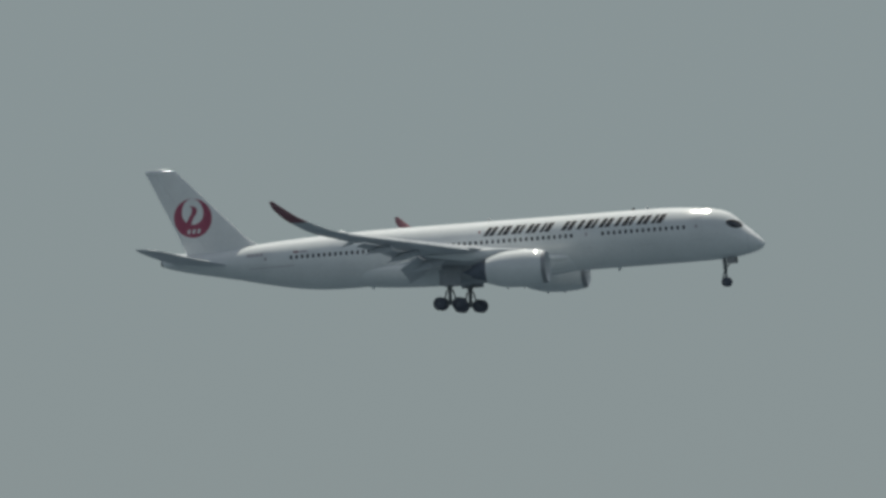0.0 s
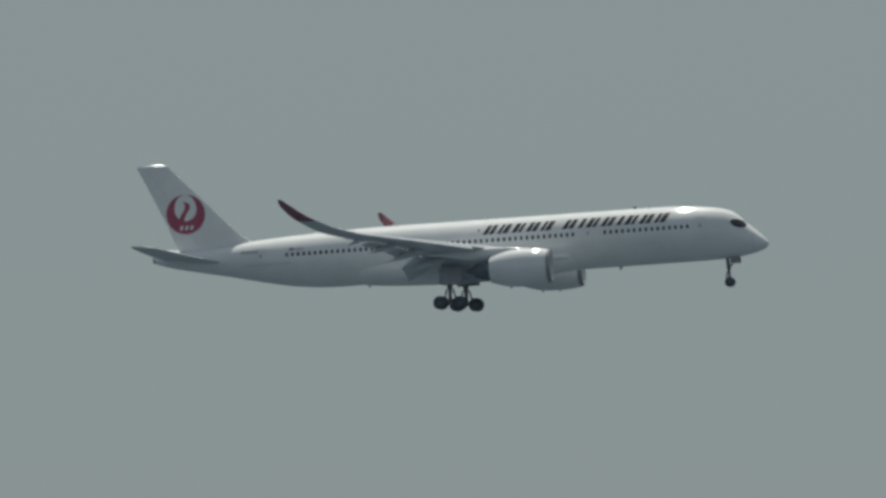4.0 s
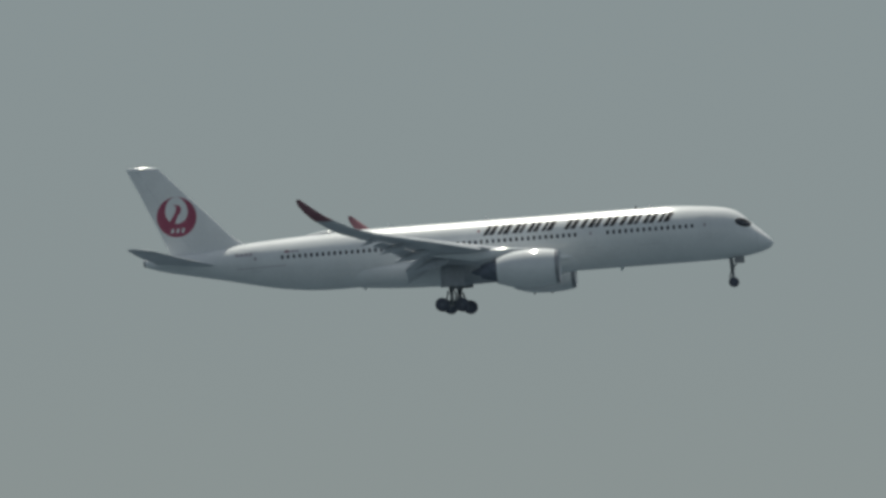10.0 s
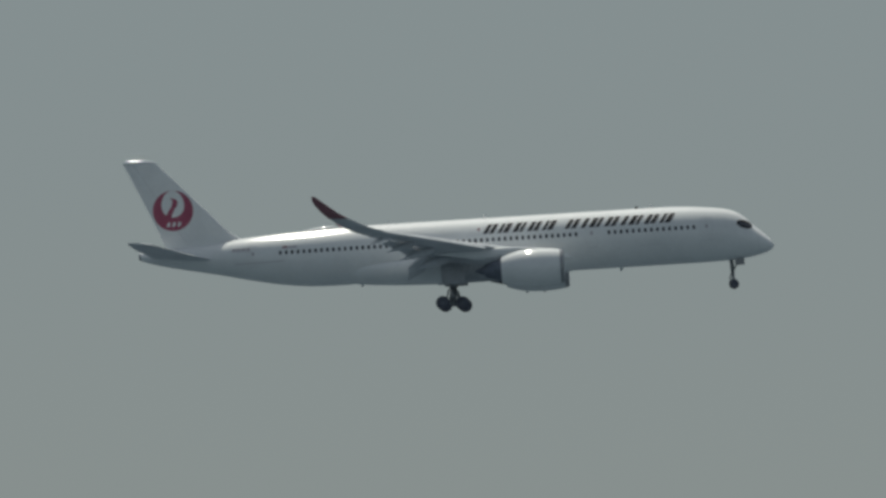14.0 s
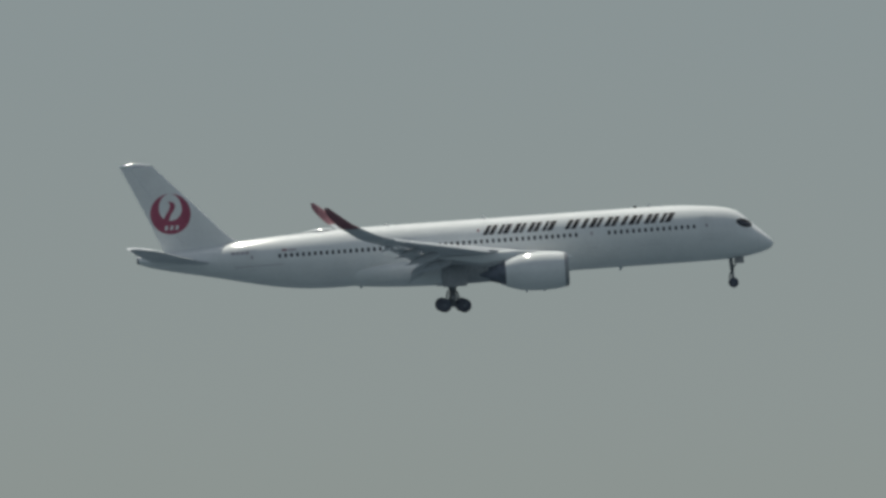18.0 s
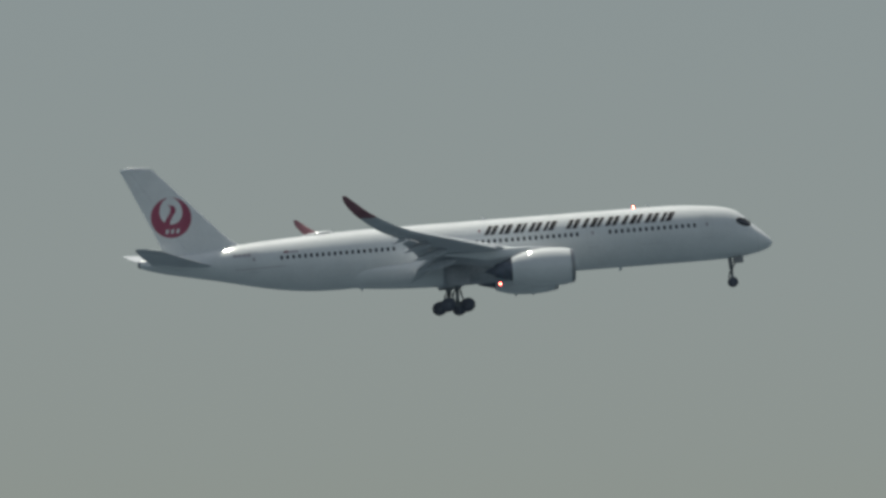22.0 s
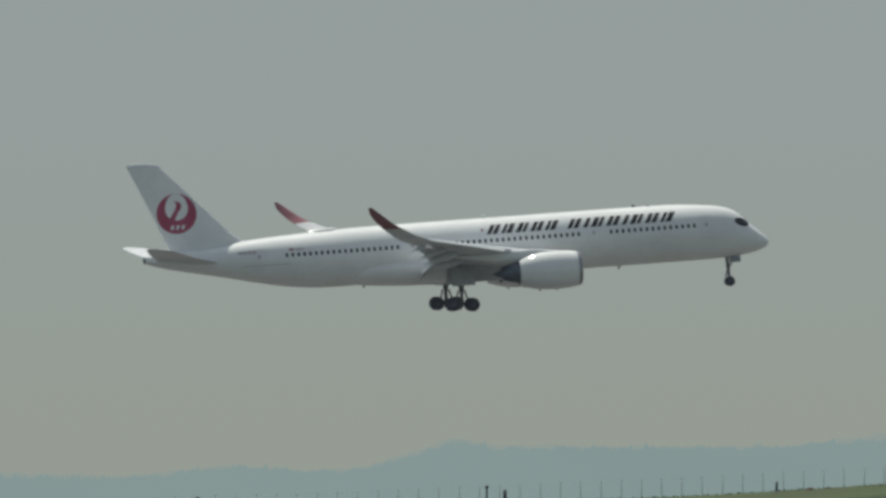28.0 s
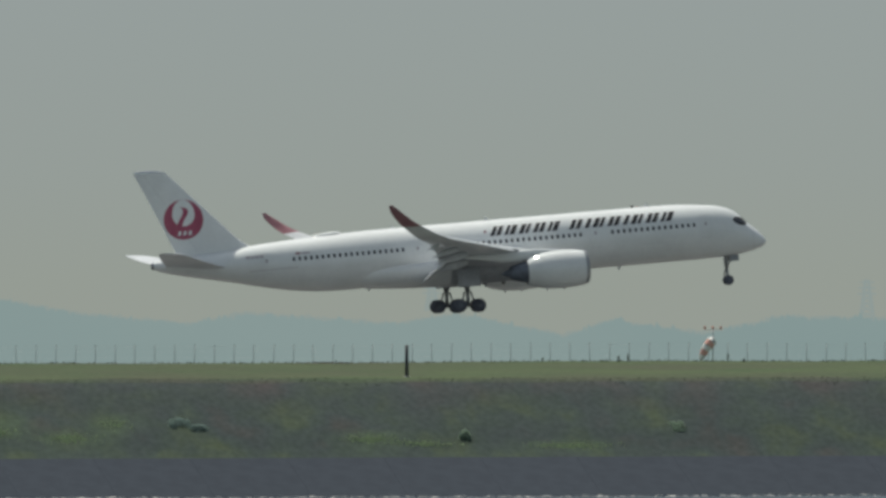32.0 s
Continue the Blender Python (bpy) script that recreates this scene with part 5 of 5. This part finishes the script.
def mast():
    x, y = 917.63, 4416.0
    z = ground_z(x, y) - 0.2
    ob = new("lighting_mast")
    ob.location = (x, y, z)
    tagged(ob, "tall dark steel mast with a railed head and aerials", "mast")
    part("shaft", rod(bmesh.new(), (0, 0, -0.3), (0, 0, 9.6), 0.44, 0.36, 16), M_MAST, ob)
    for a in (0, 1, 2, 3):
        q = math.pi / 4 + a * math.pi / 2
        part("corner_rail", rod(bmesh.new(), (0.47 * math.cos(q), 0.47 * math.sin(q), 0), (0.42 * math.cos(q), 0.42 * math.sin(q), 9.6), 0.05, n=6), M_MAST, ob)
    head = part("head", revolve([(9.2, 0.42), (9.35, 0.60), (9.5, 0.66), (10.6, 0.66), (10.75, 0.5), (10.9, 0.32), (11.5, 0.2), (11.55, 0.01)], (0, 0, 0), Vector((0, 0, 1)), 16), M_MAST, ob, "wide dark lamp head")
    for k in range(8):
        a = 2 * math.pi * k / 8
        part("lamp_box", box(bmesh.new(), -0.16, 0.16, -0.10, 0.10, -0.16, 0.16, Matrix.Rotation(a, 4, "Z") @ Matrix.Translation((0.74, 0, 9.6 + 0.7 * (k % 2)))), M_MAST, head)
    part("cable_duct", box(bmesh.new(), -0.62, -0.50, -0.1, 0.1, 0, 9.0), M_GALV, ob)
    for dx, h in ((-0.72, 14.3), (0.62, 13.6)):
        part("aerial", rod(bmesh.new(), (dx, 0, 9.4), (dx, 0, h), 0.035, 0.02, 6), M_GALV, ob)
    part("ladder", box(bmesh.new(), 0.50, 0.56, -0.25, 0.25, 0.2, 9.4), M_GALV, ob)
    part("footing", box(bmesh.new(), -0.9, 0.9, -0.9, 0.9, -0.4, 0.15), M_CONC, ob)


mast()


def on_bank(name, label, cat):
    return tagged(new(name), label, cat)


def stake(x, y, h):
    z = ground_z(x, y)
    ob = on_bank("marker_stake", "short pale concrete stake on the turf", "post")
    bm = box(bmesh.new(), x - 0.09, x + 0.09, y - 0.09, y + 0.09, z - 0.3, z + h)
    bmesh.ops.bevel(bm, geom=bm.edges[:], offset=0.03, segments=1, affect="EDGES")
    part("shaft", bm, M_PALE, ob)
    part("cap", box(bmesh.new(), x - 0.11, x + 0.11, y - 0.11, y + 0.11, z + h, z + h + 0.06), M_CONC, ob)


def heap(x, y, w, h):
    """A low mound of bare soil with a ragged outline."""
    z = ground_z(x, y)
    rings = []
    for k in range(6):
        e = k / 5
        rings.append([Vector((x + w * 0.5 * (1 - e * 0.85) * math.cos(a) * (1 + 0.18 * noise.noise(Vector((a * 2, e * 3, x)))), y + w * 0.35 * (1 - e * 0.85) * math.sin(a), z - 0.15 + (h + 0.15) * math.sin(e * math.pi / 2) * (1 + 0.2 * noise.noise(Vector((a * 3, e * 2, y)))))) for a in [2 * math.pi * q / 24 for q in range(24)]])
    tagged(part("soil_heap", loft(rings), M_SOIL, None), "low heap of bare brown soil on the turf", "heap", group="soil heaps")


M_SOIL = material("bare_brown_soil", (0.135, 0.105, 0.085), 0.95, spec=0.0, var=0.25, scale_big=0.6, scale_small=4.0, bump=0.3)


def cabinet(x, y, w, h, mat, label):
    z = ground_z(x, y)
    ob = new("equipment_cabinet")
    ob.location = (x, y, z)
    tagged(ob, label, "cabinet", group="cabinets by the mast")
    bm = box(bmesh.new(), -w / 2, w / 2, -0.35, 0.35, 0.05, h)
    bmesh.ops.bevel(bm, geom=bm.edges[:], offset=0.05, segments=2, affect="EDGES")
    part("body", bm, mat, ob)
    leaf = part("door", box(bmesh.new(), -w * 0.4, w * 0.4, -0.375, -0.34, 0.2, h - 0.15), mat, ob)
    part("handle", rod(bmesh.new(), (w * 0.28, -0.40, h * 0.5), (w * 0.28, -0.40, h * 0.62), 0.02, n=6), M_DARK, leaf)
    part("plinth", box(bmesh.new(), -w * 0.55, w * 0.55, -0.42, 0.42, -0.3, 0.06), M_CONC, ob)


cabinet(918.64, 4413, 1.5, 1.85, M_CAB, "grey steel equipment cabinet on a plinth")
cabinet(920.73, 4413, 1.0, 1.75, M_CAB, "narrow grey equipment cabinet on a plinth")
cabinet(934.56, 4410, 0.7, 1.8, M_HUT, "narrow pale grey equipment cabinet on a plinth")
stake(922.32, 4412, 0.9)
stake(942.83, 4412, 0.5)
heap(845.05, 4475.5, 4.4, 0.32)
heap(818.42, 4474.0, 1.5, 0.25)
cabinet(915.33, 4413, 0.6, 1.2, M_CONC, "small pale cabinet between hut and mast")


def runway_box(x, y):
    z = ground_z(x, y)
    ob = new("signal_box")
    ob.location = (x, y, z)
    tagged(ob, "small orange-red signal box on the turf", "box")
    bm = box(bmesh.new(), -0.36, 0.36, -0.3, 0.3, 0.05, 0.55)
    bmesh.ops.bevel(bm, geom=bm.edges[:], offset=0.05, segments=2, affect="EDGES")
    part("body", bm, M_ORANGE, ob)
    part("lid", box(bmesh.new(), -0.40, 0.40, -0.34, 0.34, 0.54, 0.62), M_ORANGE, ob)
    part("front_plate", box(bmesh.new(), -0.16, 0.14, -0.325, -0.29, 0.18, 0.42), M_WPAINT, ob, "small white front plate")
    for dx in (-0.28, 0.28):
        part("foot", rod(bmesh.new(), (dx, 0, -0.2), (dx, 0, 0.1), 0.06, n=8), M_GALV, ob)


runway_box(988.85, 4475)


def windsock(x, y):
    z = ground_z(x, y)
    ob = new("windsock")
    ob.location = (x, y, z)
    tagged(ob, "drooping orange and white windsock on a lamp-topped frame", "windsock")
    part("pole", rod(bmesh.new(), (0, 0, -0.3), (0, 0, 3.6), 0.06, 0.05, 10), M_GALV, ob)
    part("crossbar", rod(bmesh.new(), (-0.9, 0, 3.3), (0.9, 0, 3.3), 0.02, n=8), M_GALV, ob)
    for dx in (-0.85, 0.0, 0.85):
        part("lamp", revolve([(0, 0.06), (0.05, 0.11), (0.25, 0.11), (0.33, 0.05), (0.35, 0.01)], (dx, 0, 3.32), Vector((0, 0, 1)), 10), M_ORANGE, ob, "small red obstruction lamp")
    path = [Vector((0.05, 0, 2.15)), Vector((-0.25, -0.1, 1.95)), Vector((-0.60, -0.18, 1.60)), Vector((-0.90, -0.22, 1.15)), Vector((-1.15, -0.25, 0.65)), Vector((-1.35, -0.26, 0.22))]
    rad = [0.44, 0.50, 0.48, 0.42, 0.34, 0.22]
    for i in range(5):
        rings = []
        for t in (0, 0.5, 1):
            p = path[i].lerp(path[i + 1], t)
            d = (path[i + 1] - path[i]).normalized()
            q = d.to_track_quat("Z", "Y")
            r = rad[i] + (rad[i + 1] - rad[i]) * t
            rings.append([p + q @ Vector((r * math.cos(2 * math.pi * k / 18) * 0.9, r * math.sin(2 * math.pi * k / 18) * (1 + 0.08 * math.sin(3 * k)), 0)) for k in range(18)])
        part("sock_band", loft(rings), M_WPAINT if i % 2 == 0 else M_SOCK, ob, "white fabric band" if i % 2 == 0 else "orange fabric band")
    part("hoop", revolve([(0, 0.50), (0.05, 0.52), (0.1, 0.50)], (0.06, 0, 2.12), Vector((-1, 0, 0)), 18), M_GALV, ob)


windsock(1084.58, 4476)


# drain: two pale pipes down the slope from a dark inlet
drain = on_bank("drain_chute", "two pale drain pipes running down the slope from a dark inlet", "drain")
for xa, xb in ((944.52, 943.94), (945.45, 945.10)):
    part("pipe", rod(bmesh.new(), (xa, 4402.6, ground_z(xa, 4402.6) + 0.14), (xb, 4391.9, ground_z(xb, 4391.9) + 0.24), 0.19 if xa > 945.0 else 0.15, n=12), M_PALE, drain)
xi = 945.05
bm = box(bmesh.new(), xi - 0.55, xi + 0.50, 4402.6, 4404.4, ground_z(xi, 4403) - 0.4, ground_z(xi, 4403) + 0.75)
bmesh.ops.bevel(bm, geom=bm.edges[:], offset=0.08, segments=1, affect="EDGES")
part("inlet_box", bm, M_SLATE, drain, "dark concrete inlet box")

sx, sy = 921.80, 4394.0
sz = ground_z(sx, sy)
sign = on_bank("warning_sign", "white downward-pointing triangular sign on a short post", "sign")
bm = loft([[Vector((sx - 0.62, sy + 0.2 + d, sz + 2.75)), Vector((sx + 0.62, sy + 0.2 + d, sz + 2.75)), Vector((sx + 0.24, sy + d, sz + 1.40)), Vector((sx - 0.24, sy + d, sz + 1.40))] for d in (0, 0.05)])
part("plate", bm, M_WPAINT, sign)
part("post", rod(bmesh.new(), (sx, sy + 0.2, sz - 0.3), (sx, sy + 0.2, sz + 1.50), 0.17, n=10), M_SLATE, sign)
x, y = 939.93, 4393.0
z = ground_z(x, y)
stub = on_bank("concrete_stub", "short pale concrete marker at the slope's foot", "post")
bm = box(bmesh.new(), x - 0.36, x + 0.36, y - 0.3, y + 0.3, z - 0.3, z + 1.5)
bmesh.ops.bevel(bm, geom=bm.edges[:], offset=0.06, segments=1, affect="EDGES")
part("block", bm, M_PALE, stub)
x, y = 924.65, 4393.0
z = ground_z(x, y)
cul = on_bank("culvert_mouth", "low dark culvert mouth at the slope's foot", "culvert")
bm = box(bmesh.new(), x - 1.15, x + 1.15, y - 0.3, y + 0.5, z - 0.3, z + 0.55)
bmesh.ops.bevel(bm, geom=bm.edges[:], offset=0.05, segments=1, affect="EDGES")
part("frame", bm, M_SLATE, cul)

# pale paved ramp that runs up along the mesh fence
bm = bmesh.new()
rows_ = []
for k in range(23):
    u = k / 22
    y = 4470.0 - 64.6 * u
    xl = 873.60 + (867.80 - 873.60) * u
    xr = xl + 1.0 + 2.2 * u ** 3
    rows_.append([bm.verts.new((x, yy, ground_z(x, yy) + h)) for x, yy, h in ((xl, y - 6.0 * (1 - u) - 1.0, 0.07), (xr, y, 0.07), (xr, y, -0.4), (xl, y - 6.0 * (1 - u) - 1.0, -0.4))])
for a, b in zip(rows_, rows_[1:]):
    for q in range(4):
        r = (q + 1) % 4
        bm.faces.new((a[q], a[r], b[r], b[q]))
bm.faces.new(rows_[0])
bm.faces.new(rows_[-1][::-1])
bmesh.ops.recalc_face_normals(bm, faces=bm.faces)
tagged(part("ramp", bm, M_RAMP, None), "pale concrete access ramp along the mesh fence", "ramp", kind="structure")

# ---- far hills and pylons, glowing in painted haze colours ----
M_HILL = distance_material("wooded_hills_haze_glow", (0.185, 0.250, 0.245), (0.200, 0.262, 0.255), 0.02)
M_FAR_HILL = distance_material("farther_hills_haze_glow", (0.222, 0.264, 0.248), (0.230, 0.270, 0.252), 0.02)
M_PYLON = distance_material("pylons_haze_glow", (0.217, 0.263, 0.253), (0.225, 0.268, 0.256), 0.02)
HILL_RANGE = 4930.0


def ridge(name, label, crest, rng_m, mat, depth, rough, seed):
    """A wooded ridge with depth along an arc about the bay: crest gives bearing (degrees) and height (metres)."""
    bs = [c[0] for c in crest]
    verts, faces = [], []
    n = 2200
    for i in range(n + 1):
        b = bs[0] + (bs[-1] - bs[0]) * i / n
        i0 = max(0, min(len(bs) - 2, int(np.searchsorted(bs, b)) - 1))
        u = (b - bs[i0]) / (bs[i0 + 1] - bs[i0])
        h = crest[i0][1] * (1 - u) + crest[i0 + 1][1] * u
        h += rough * (0.15 * noise.noise(Vector((b * 14, seed, 0))) + 0.38 * noise.noise(Vector((b * 45, seed, 1))) + 0.9 * abs(noise.noise(Vector((b * 150, seed, 2)))) + 0.5 * noise.noise(Vector((b * 330, seed, 3))))
        s, c = math.sin(radians(b)), math.cos(radians(b))
        for r, z in ((rng_m - depth, -6.0), (rng_m - depth * 0.5, h * 0.55), (rng_m, h), (rng_m + depth * 0.6, h * 0.4), (rng_m + depth, -6.0)):
            verts.append((r * s, r * c, z))
    for i in range(n):
        for j in range(4):
            faces.append((i * 5 + j, i * 5 + j + 1, i * 5 + 6 + j, i * 5 + 5 + j))
    me = bpy.data.meshes.new(name)
    me.from_pydata(verts, [], faces)
    me.materials.append(mat)
    return tagged(new(name, me), label, "hills", kind="structure")


CREST = [(8.93, 13.8), (9.33, 13.5), (9.49, 13.2), (9.63, 14.5), (9.73, 13.9), (9.8, 14.2), (9.87, 15.9), (9.91, 17.1), (9.97, 16.4), (10.32, 16.3), (10.48, 17.4), (10.59, 20.4), (10.68, 21.1), (10.72, 20.1), (10.75, 18.2), (10.8, 17.3), (10.9, 18.6), (10.91, 19.7), (10.96, 20.6), (11.02, 19.7), (11.06, 17.4), (11.15, 17.6), (11.19, 16.4), (11.27, 19.8), (11.53, 16.5), (11.69, 16.2), (11.81, 17.3), (11.89, 18.8), (11.99, 17.6), (12.05, 19.0), (12.21, 19.3), (12.32, 20.8), (12.42, 21.2), (12.5, 23.1), (12.62, 22.1), (12.81, 19.0), (12.96, 17.9), (13.02, 19.0), (13.22, 17.8), (13.29, 18.9), (13.43, 16.5), (13.49, 18.2), (13.61, 16.6), (13.72, 18.4), (13.84, 18.1), (14.13, 18.7), (14.42, 18.1)]
ridge("backdrop", "long wooded hills, their haze painted as a pale glow", CREST, HILL_RANGE, M_HILL, 30.0, 1.05, 5.0)
# a paler copy of the crest behind, haze in its colour, softens the edge
ridge("backdrop", "paler crest behind the hills, haze painted into its glow", [(b, h + 0.3 + 0.5 * noise.noise(Vector((b * 5.0, 2.0, 0)))) for b, h in CREST], HILL_RANGE + 33.0, M_FAR_HILL, 24.0, 0.6, 11.0)


def pylon(b, base, top):
    s, c = math.sin(radians(b)), math.cos(radians(b))
    ob = new("transmission_pylon")
    ob.location = (4955 * s, 4955 * c, base)
    ob.rotation_euler = (0, 0, -radians(b))
    tagged(ob, "faint lattice power pylon, haze painted into its glow", "pylon", group="far pylons")
    h = top - base
    bm = bmesh.new()
    for dx in (-1, 1):
        rod(bm, (dx * 0.75, 0, 0), (dx * 0.18, 0, h), 0.13, n=4)
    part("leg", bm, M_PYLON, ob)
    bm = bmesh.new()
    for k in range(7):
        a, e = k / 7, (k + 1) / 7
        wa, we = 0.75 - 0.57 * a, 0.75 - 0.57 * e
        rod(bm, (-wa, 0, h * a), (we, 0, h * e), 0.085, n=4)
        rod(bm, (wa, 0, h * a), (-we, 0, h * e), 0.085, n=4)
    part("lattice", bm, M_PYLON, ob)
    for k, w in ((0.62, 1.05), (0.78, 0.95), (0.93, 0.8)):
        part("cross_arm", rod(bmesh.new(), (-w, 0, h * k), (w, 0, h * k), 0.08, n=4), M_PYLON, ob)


for b, base, top in (
    (10.751, 16.32, 23.07),
    (11.156, 16.95, 22.95),
    (9.216, 13.51, 16.01),
    (13.262, 19.45, 22.57),
    (13.818, 18.57, 22.70),
):
    pylon(b, base, top)


def motions():
    walk(airliner, [(t, m) for t, _, m in flight_rows()])
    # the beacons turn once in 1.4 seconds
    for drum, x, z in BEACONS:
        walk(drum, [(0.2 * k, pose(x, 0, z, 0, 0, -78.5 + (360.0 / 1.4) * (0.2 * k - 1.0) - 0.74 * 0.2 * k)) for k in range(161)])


motions()
